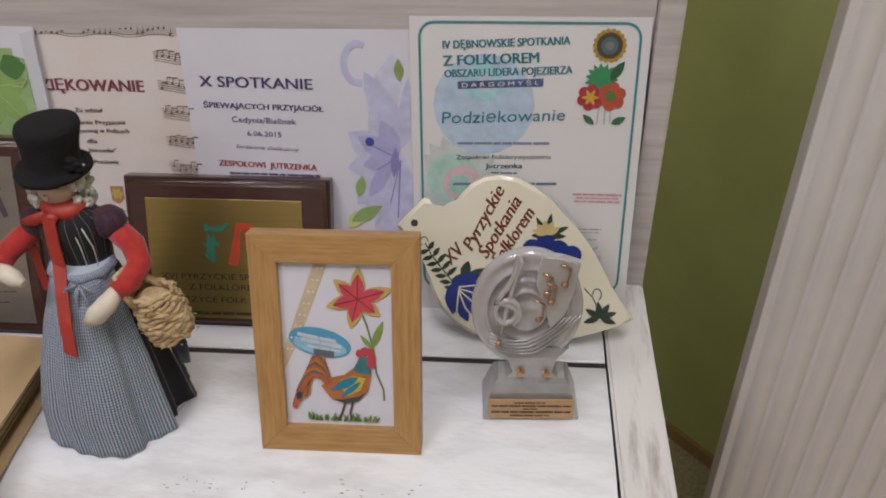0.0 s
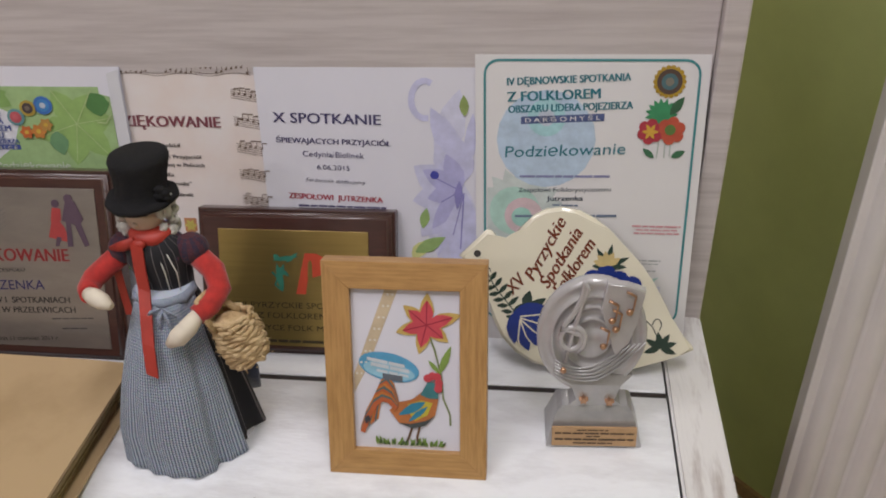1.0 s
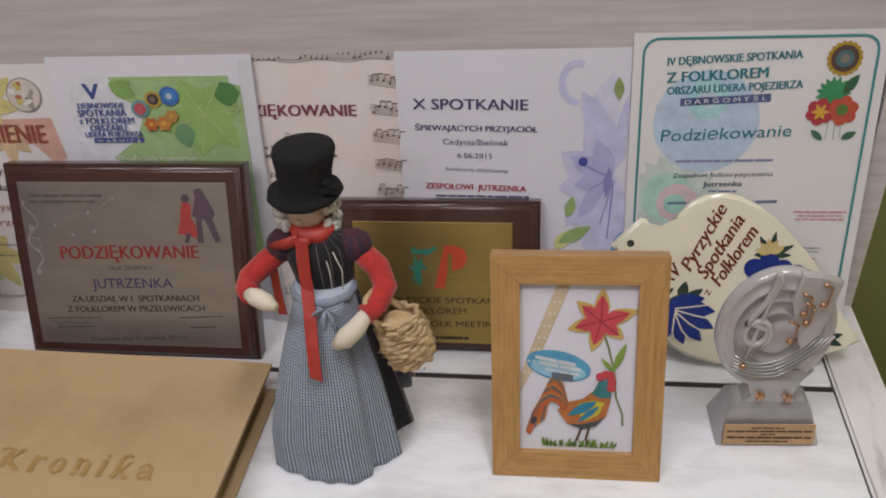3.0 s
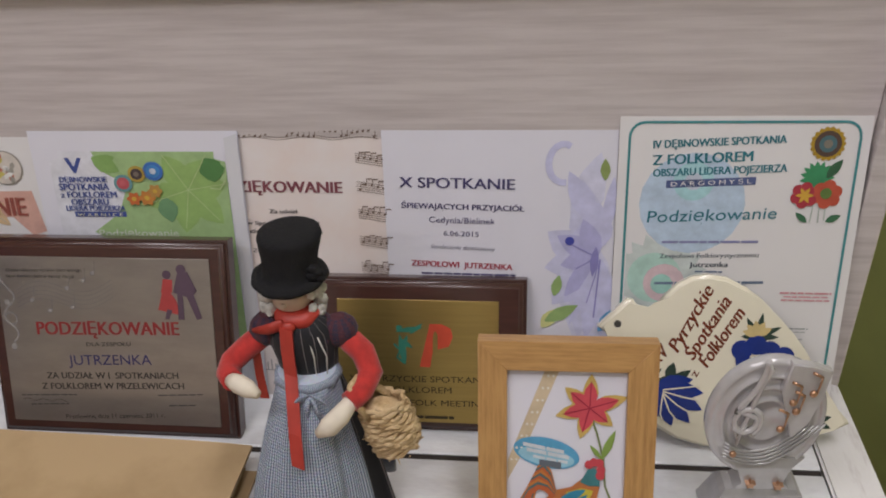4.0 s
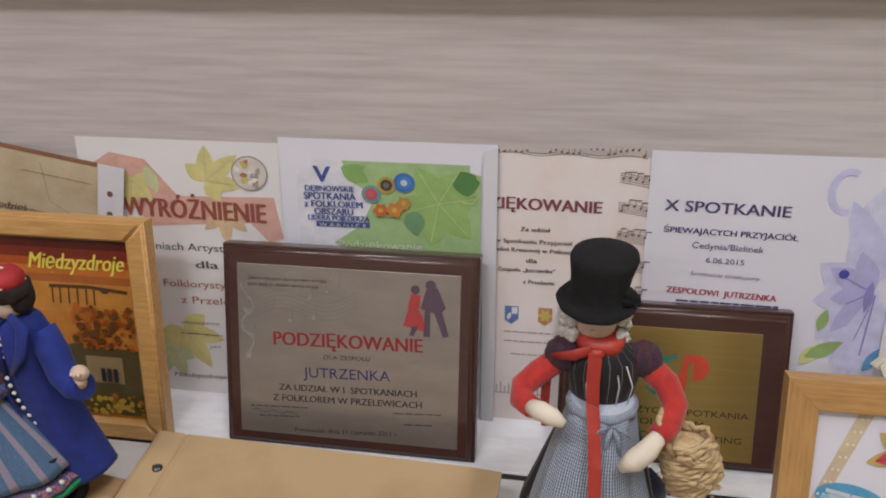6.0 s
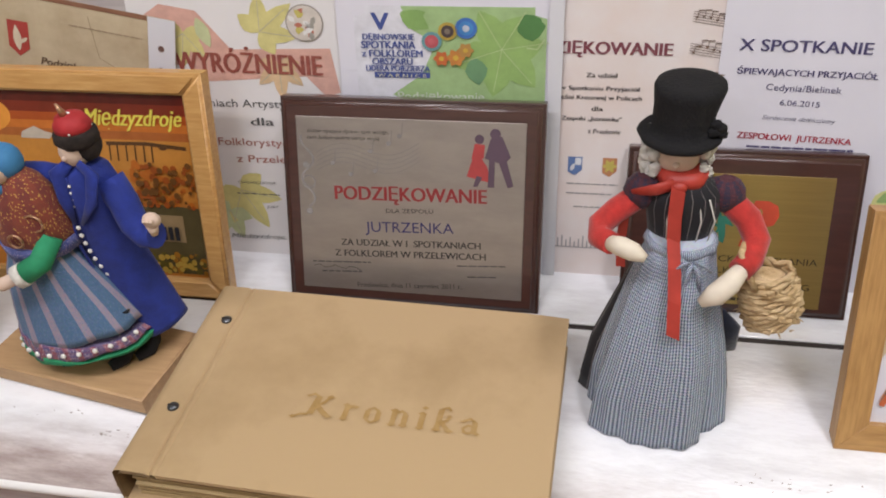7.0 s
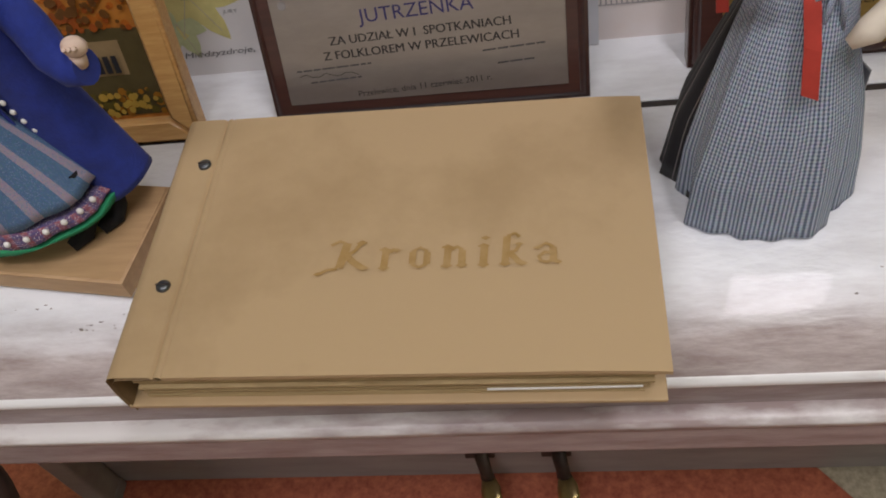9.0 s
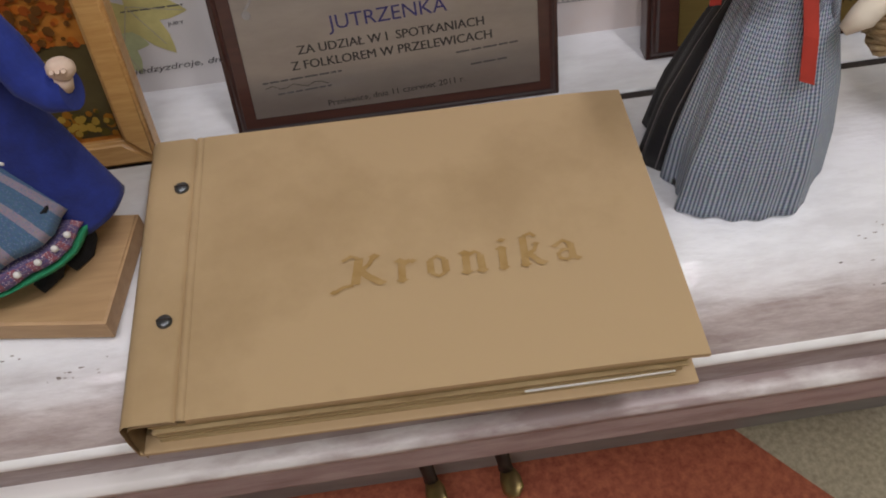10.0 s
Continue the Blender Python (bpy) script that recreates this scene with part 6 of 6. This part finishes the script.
    for i in range(80):
        a = random.choice((random.uniform(-0.8, 0.9), random.uniform(2.2, 3.95)))
        top = random.uniform(0, 0.032)
        k.ball((hx + random.uniform(0.0165, 0.0235) * math.cos(a), hy + 0.002 + 0.0150 * math.sin(a), L + 0.236 - top), random.uniform(0.0022, 0.0042), WOOL, (1, 1, random.uniform(0.8, 1.5)), 8, 0.2)
    # top hat: rolled brim, waisted crown, soft top, felt rose
    k.lathe([(0.0225, -0.0005), (0.0275, 0.0005), (0.0290, 0.0028), (0.0282, 0.0052), (0.0230, 0.0050), (0.0208, 0.0062), (0.0204, 0.012), (0.0212, 0.022), (0.0230, 0.031), (0.0238, 0.0355), (0.0228, 0.0385), (0.018, 0.0400), (0.006, 0.0402)], (-0.1335, -0.1480, L + 0.2335), FELT, 1.0, 0.93, 40, 0.030, 3, shear=(0.10, 0.16))
    for dx, dz, rr in ((0.0205, 0.0095, 0.0050), (0.0245, 0.0125, 0.0042), (0.0215, 0.0150, 0.0040), (0.0262, 0.0080, 0.0036)):
        k.ball((-0.1335 + dx, -0.1555, L + 0.2335 + dz), rr, FELT, (1.15, 0.8, 0.9), 10, 0.14)
    # scarf and ribbon
    k.lathe([(0.0130, 0.203), (0.0175, 0.206), (0.0165, 0.212), (0.0115, 0.215)], (-0.1290, -0.1560, L), RIBBON, 1.05, 0.9, 26, 0.07, 5)
    k.tube([(-0.1350, -0.171, L + 0.210), (-0.1480, -0.172, L + 0.205), (-0.1620, -0.164, L + 0.197)], [0.0046, 0.0048, 0.0028], RIBBON, 10, 0.45)
    k.ball((-0.1320, -0.1725, L + 0.2085), 0.0052, RIBBON, (1.1, 0.7, 0.8), 12, 0.06)
    rb = [(-0.1325, -0.1760, L + 0.209), (-0.1330, -0.1800, L + 0.190), (-0.1322, -0.1840, L + 0.172), (-0.1300, -0.1960, L + 0.155), (-0.1285, -0.2075, L + 0.135), (-0.1272, -0.2170, L + 0.110)]
    k.grid([[(x - 0.0047, y, z + 0.002), (x + 0.0047, y - 0.0008, z - 0.002), (x + 0.0047, y + 0.0008, z - 0.002), (x - 0.0047, y + 0.001, z + 0.002)] for x, y, z in rb], RIBBON, smooth=False)
    tb = [(-0.1660, -0.160, L + 0.172), (-0.1670, -0.160, L + 0.148), (-0.1655, -0.163, L + 0.128)]
    k.grid([[(x - 0.0034, y, z), (x + 0.0034, y, z), (x + 0.0034, y + 0.001, z), (x - 0.0034, y + 0.001, z)] for x, y, z in tb], RIBBON, smooth=False)
    # pale piping on the bodice
    for sg, w in ((-1, 0.010), (1, 0.010), (1, 0.018)):
        k.tube([(-0.126 + sg * w * 0.85, -0.1760 + w * 0.15, L + 0.200), (-0.126 + sg * w * 1.15, -0.1790 + w * 0.2, L + 0.184), (-0.126 + sg * w, -0.1765 + w * 0.2, L + 0.163)], 0.00055, WOOL, 6)
    # plaited straw bag on the arm: thick uneven braids, wider below
    bx, by, bz = -0.0560, -0.187, L + 0.108
    rows = 13
    for i in range(rows):
        q = i / (rows - 1)
        rr = (0.0130 + 0.0052 * math.sin(math.pi * (0.15 + 0.7 * q)))
        pts = []
        for j in range(25):
            a = 2 * math.pi * j / 24
            w = rr + 0.0012 * math.sin(9 * a + i * 2.3) + random.uniform(-0.0011, 0.0011)
            pts.append((bx - 0.0100 * q + w * 1.05 * math.cos(a), by + 0.004 * q + w * 0.82 * math.sin(a), bz + q * 0.040 + (0.0070 - 0.004 * q) * math.cos(a) + 0.0013 * math.sin(5 * a + i)))
        k.tube(pts, [0.0021 + random.uniform(-0.0006, 0.0006) for _ in pts], STRAW, 7)
    k.lathe([(0.010, 0.001), (0.0155, 0.008), (0.0165, 0.022), (0.0150, 0.036), (0.006, 0.041)], (bx, by, bz), STRAW, 1.05, 0.82, 20, shear=(-0.25, 0.1))
    for o in (0.0, 0.0024):
        k.tube([(bx - 0.018, by - 0.010 + o, bz + 0.034), (bx - 0.026, by - 0.011 + o, bz + 0.050), (bx - 0.031, by - 0.004 + o, bz + 0.060), (bx - 0.028, by + 0.006 + o, bz + 0.060), (bx - 0.018, by + 0.012 + o, bz + 0.050), (bx - 0.006, by + 0.012 + o, bz + 0.038)], 0.0021, STRAW, 8)
    for i in range(60):
        a, q = random.uniform(0, 6.28), random.uniform(0, 1)
        p = (bx - 0.0100 * q + 0.0195 * math.cos(a), by + 0.004 * q + 0.0150 * math.sin(a), bz + q * 0.040)
        k.tube([p, (p[0] + random.uniform(-0.003, 0.003) + 0.003 * math.cos(a), p[1] + 0.003 * math.sin(a), p[2] + random.uniform(-0.005, 0.005))], [0.0008, 0.0003], STRAW, 5)
    # dark bag hanging behind, clear stand under the skirt
    k.tube([(-0.0850, -0.150, L + 0.080), (-0.0770, -0.150, L + 0.062), (-0.0760, -0.152, L + 0.040)], [0.003, 0.010, 0.008], NAVY, 10, 0.4)
    k.lathe([(0.040, 0.0), (0.040, 0.0015), (0.0385, 0.002)], (-0.117, -0.160, L), SLEEVE, 1, 0.9, 32)
    ob = k.done("cloth_doll")
    tagged(ob, "stuffed cloth doll in a black top hat holding a straw basket", "doll")


def doll_pair():
    b = Mold()
    b.slab([(-0.706, -0.138), (-0.722, -0.222), (-0.5520, -0.2475), (-0.5385, -0.163)], L + 0.018, L + 0.001, BOARD, 0.0015, axis="z")
    tagged(b.done("wooden_board"), "small plain wooden display board under the dancing dolls", "board")
    zb = L + 0.0182
    # woman: skirt swung up to one side, green hem, flowered border, rust shawl
    k = Mold()
    for x, y in ((-0.655, -0.203), (-0.637, -0.208)):
        k.tube([(x - 0.004, y - 0.012, zb + 0.004), (x, y - 0.003, zb + 0.0052), (x + 0.002, y + 0.004, zb + 0.014), (x + 0.004, y + 0.006, zb + 0.040)], [0.0036, 0.0058, 0.0052, 0.0045], FELT, 10)
    hem = [(-0.6190, -0.196, L + 0.040, 0.0620, 0.0400), (-0.6195, -0.196, L + 0.044, 0.0615, 0.0397)]
    swept(k, GREENC, levels(hem, 3), 60, 9, 0.020, 0.3, 0.17)
    swept(k, BORDER, levels([(-0.6195, -0.196, L + 0.0435, 0.0616, 0.0397), (-0.6205, -0.196, L + 0.058, 0.0580, 0.0375)], 4), 60, 9, 0.020, 0.3, 0.165)
    swept(k, BLUEST, levels([(-0.6205, -0.196, L + 0.0578, 0.0580, 0.0375), (-0.6235, -0.197, L + 0.085, 0.0500, 0.0325), (-0.6265, -0.199, L + 0.120, 0.0370, 0.0265), (-0.6270, -0.200, L + 0.150, 0.0215, 0.0185)], 12), 60, 9, 0.022, 0.3, 0.15)
    k.lathe([(0.0220, 0.140), (0.0290, 0.146), (0.0295, 0.165), (0.0250, 0.190), (0.0165, 0.206), (0.008, 0.214)], (-0.6230, -0.199, L), SHAWL, 1.05, 0.82, 34, 0.03, 5, shear=(0.05, 0))
    k.lathe([(0.0302, 0.143), (0.0308, 0.155)], (-0.6230, -0.199, L), SHAWLB, 1.05, 0.82, 34, 0.035, 3)
    for px, pz, pr in ((-0.606, 0.178, 0.0075), (-0.622, 0.165, 0.006), (-0.640, 0.176, 0.006)):
        k.tube([(px + pr * math.cos(a * 0.524), -0.2255 + 0.30 * (pz - 0.165) + 0.2 * abs(px + 0.622), L + pz + pr * math.sin(a * 0.524)) for a in range(13)], 0.0010, BRONZE, 6)
    k.tube([(-0.6000, -0.212, L + 0.162), (-0.6080, -0.226, L + 0.146), (-0.6210, -0.233, L + 0.139)], [0.0085, 0.0092, 0.0092], GREENC, 12)
    k.tube([(-0.6200, -0.2325, L + 0.1395), (-0.6260, -0.2355, L + 0.1370)], [0.0100, 0.0098], WOOL, 12)
    k.tube([(-0.6260, -0.2355, L + 0.1370), (-0.6400, -0.2380, L + 0.1310), (-0.6520, -0.2390, L + 0.1270)], [0.0052, 0.0056, 0.0025], SKIN, 10)
    k.tube([(-0.6470, -0.206, L + 0.168), (-0.6610, -0.214, L + 0.152), (-0.6740, -0.218, L + 0.152)], [0.008, 0.0085, 0.0085], GREENC)
    k.tube([(-0.6730, -0.218, L + 0.152), (-0.6870, -0.220, L + 0.153)], [0.0055, 0.003], SKIN)
    k.ball((-0.6290, -0.205, L + 0.218), 0.0118, SKIN, (0.95, 1, 1.08), 14)
    k.ball((-0.6250, -0.199, L + 0.221), 0.0142, SCARFB, (1.0, 0.95, 1.05), 18)
    k.tube([(-0.6400, -0.208, L + 0.221), (-0.6340, -0.213, L + 0.230), (-0.6240, -0.210, L + 0.233)], 0.0026, WOOL, 8)
    k.ball((-0.6330, -0.211, L + 0.204), 0.0085, SCARFB, (1.1, 0.8, 0.7), 12, 0.05)
    random.seed(2)
    for i in range(11):
        a = -2.75 + 0.24 * i
        px = 0.0612 * math.cos(a)
        k.ball((-0.6197 + px, -0.196 + 0.0400 * math.sin(a), L + 0.051 + 0.165 * px), 0.0024, BUTTON, (1, 0.8, 1), 8)
    ob = k.done("folk_doll")
    tagged(ob, "folk doll in a blue striped skirt and rust shawl", "doll", "dancing dolls")
    # man: long coat leaning away from his feet
    k = Mold()
    for x, y in ((-0.584, -0.204), (-0.566, -0.190)):
        k.tube([(x - 0.010, y - 0.014, zb + 0.0045), (x - 0.002, y - 0.004, zb + 0.0062), (x + 0.002, y, zb + 0.013), (x + 0.010, y + 0.004, zb + 0.060)], [0.0045, 0.0068, 0.0064, 0.0064], FELT, 12)
    coat = []
    for xl, xr, z, dep, tilt in ((-0.574, -0.5335, 0.044, 0.0185, 0.50), (-0.577, -0.535, 0.049, 0.0190, 0.48), (-0.590, -0.5440, 0.088, 0.0190, 0.30), (-0.602, -0.5540, 0.130, 0.0188, 0.16), (-0.6045, -0.5560, 0.165, 0.0188, 0.06), (-0.602, -0.5540, 0.190, 0.0190, 0.0), (-0.596, -0.5580, 0.204, 0.0160, 0.0), (-0.584, -0.5670, 0.212, 0.0100, 0.0)):
        c, w = (xl + xr) / 2, (xr - xl) / 2
        coat.append([(c + w * math.cos(a) * (1 + 0.03 * math.sin(4 * a)), -0.177 + dep * (1 + 0.05 * math.sin(3 * a + z * 30)) * math.sin(a), L + z + tilt * w * math.cos(a)) for a in (2 * math.pi * j / 36 for j in range(36))])
    k.grid(coat, ROYAL)
    # front edge of the coat as a raised seam
    k.tube([(-0.5830, -0.1930, L + 0.205), (-0.5860, -0.1965, L + 0.180), (-0.5930, -0.1968, L + 0.145), (-0.5860, -0.1968, L + 0.105), (-0.5690, -0.1960, L + 0.052)], 0.0013, ROYAL, 8)
    k.tube([(-0.5600, -0.177, L + 0.194), (-0.5500, -0.182, L + 0.176), (-0.5430, -0.188, L + 0.160), (-0.5330, -0.193, L + 0.154), (-0.5220, -0.195, L + 0.156)], [0.0125, 0.0120, 0.0115, 0.0110, 0.0108], ROYAL, 14)
    k.tube([(-0.5250, -0.195, L + 0.158), (-0.5225, -0.196, L + 0.166)], 0.0048, SKIN, 10)
    k.ball((-0.5215, -0.196, L + 0.171), 0.0066, SKIN, (1.15, 0.9, 0.95), 12)
    for i in range(3):
        k.tube([(-0.5250 + 0.003 * i, -0.2000, L + 0.172), (-0.5235 + 0.003 * i, -0.2035, L + 0.175)], [0.0018, 0.0012], SKIN, 6)
    k.tube([(-0.6000, -0.177, L + 0.193), (-0.6130, -0.180, L + 0.198), (-0.6250, -0.183, L + 0.200)], [0.0105, 0.0100, 0.0095], ROYAL, 12)
    for sg in (-1, 1):
        k.tube([(-0.5745 + sg * 0.004, -0.190, L + 0.216), (-0.5745 + sg * 0.014, -0.193, L + 0.208), (-0.5770 + sg * 0.011, -0.1975, L + 0.186), (-0.5840 + sg * 0.003, -0.1985, L + 0.164)], [0.004, 0.0070, 0.0055, 0.0015], ROYAL, 10, 0.45)
    k.ball((-0.5760, -0.181, L + 0.2225), 0.0122, SKIN, (0.95, 1.0, 1.1), 16)
    k.ball((-0.5780, -0.1930, L + 0.2215), 0.0022, SKIN, (1, 1, 1), 8)
    k.ball((-0.5690, -0.176, L + 0.2245), 0.0126, FUR, (1, 1, 1.05), 14, 0.04)
    k.lathe([(0.0140, 0.0), (0.0168, 0.004), (0.0165, 0.010), (0.0140, 0.013)], (-0.5725, -0.178, L + 0.2270), FUR, 1, 0.95, 26, 0.03, 7)
    k.lathe([(0.0142, 0.0), (0.0140, 0.006), (0.0105, 0.012), (0.003, 0.014)], (-0.5725, -0.178, L + 0.2380), HATRED, 1, 0.95, 26)
    for a in (0.3, 1.9):
        dx, dy = 0.0142 * math.cos(a), 0.0138 * math.sin(a)
        k.tube([(-0.5725 + dx, -0.178 + dy, L + 0.2405), (-0.5725, -0.178, L + 0.2525), (-0.5725 - dx, -0.178 - dy, L + 0.2405)], 0.0009, BUTTON, 6)
    k.tube([(-0.5745, -0.180, L + 0.250), (-0.5775, -0.181, L + 0.261)], [0.0034, 0.0010], BRONZE, 6)
    for i in range(8):
        q = i / 7
        k.ball((-0.5865 + 0.010 * q * q - 0.0015 * math.sin(3.1 * q), -0.1975 + 0.0006 * i, L + 0.160 - 0.058 * q), 0.0020, BUTTON, (1, 0.7, 1), 8)
    for i in range(4):
        k.ball((-0.5815 - 0.0010 * i, -0.1955, L + 0.198 - 0.0062 * i), 0.0013, BUTTON, (1, 0.7, 1), 8)
    ob = k.done("folk_doll")
    tagged(ob, "folk doll in a royal blue coat and red cap", "doll", "dancing dolls")


def navy_case():
    r = root("presentation_case", pose(-0.742, -0.262, L, 0, 0, 7), "dark navy velvet presentation case standing open", "case")
    cube("tray", (-0.13, 0.0, 0.0), (0.0, 0.105, 0.048), NAVY, r, bevel=0.004)
    k = Mold().box((-0.13, 0.0, 0.0), (0.0, 0.012, 0.085), NAVY, 0.004).done("case_lid", r)
    k.matrix_basis = pose(0, 0.092, 0.048, -14, 0, 0)


def round_stool():
    r = root("stool", pose(-0.920, -0.385, 0.045), "round stool with a dark bentwood rim and pale seat", "stool")
    k = Mold()
    k.lathe([(0.150, 0.445), (0.168, 0.445), (0.172, 0.452), (0.172, 0.470), (0.168, 0.477), (0.135, 0.477), (0.128, 0.470)], (0, 0, 0), STOOLD, n=56, cap=False)
    k.done("seat_rim", r, "dark bentwood seat rim")
    s = Mold()
    s.lathe([(0.14, 0.455), (0.139, 0.468), (0.10, 0.464), (0.02, 0.461)], (0, 0, 0), STOOLP, n=40)
    s.done("seat", r, "pale veneer seat")
    for i in range(4):
        a = radians(45 + 90 * i)
        q = Mold().tube([(0.14 * math.cos(a), 0.14 * math.sin(a), 0.45), (0.155 * math.cos(a), 0.155 * math.sin(a), 0.22), (0.18 * math.cos(a), 0.18 * math.sin(a), -0.045)], [0.016, 0.014, 0.012], STOOLD)
        q.done("leg", r)


room()
added_ceiling_lamp(-0.9, -1.15, 22)
# added to brighten the green wall in the nook beside the piano
added_ceiling_lamp(0.42, -0.80, 24, 0.3, 1.2)
# added behind the viewpoint to brighten the lower panel under the key bed
added_ceiling_lamp(-0.9, -2.9, 20)
ribbed_panel()
piano()
cert_old()
cert_maple()
cert_notes()
cert_leafy()
cert_lilac()
cert_teal()
plaque_silver()
plaque_gold()
resort_picture()
photo_frame()
ceramic_plate()
trophy()
album()
woman_doll()
doll_pair()
navy_case()
round_stool()
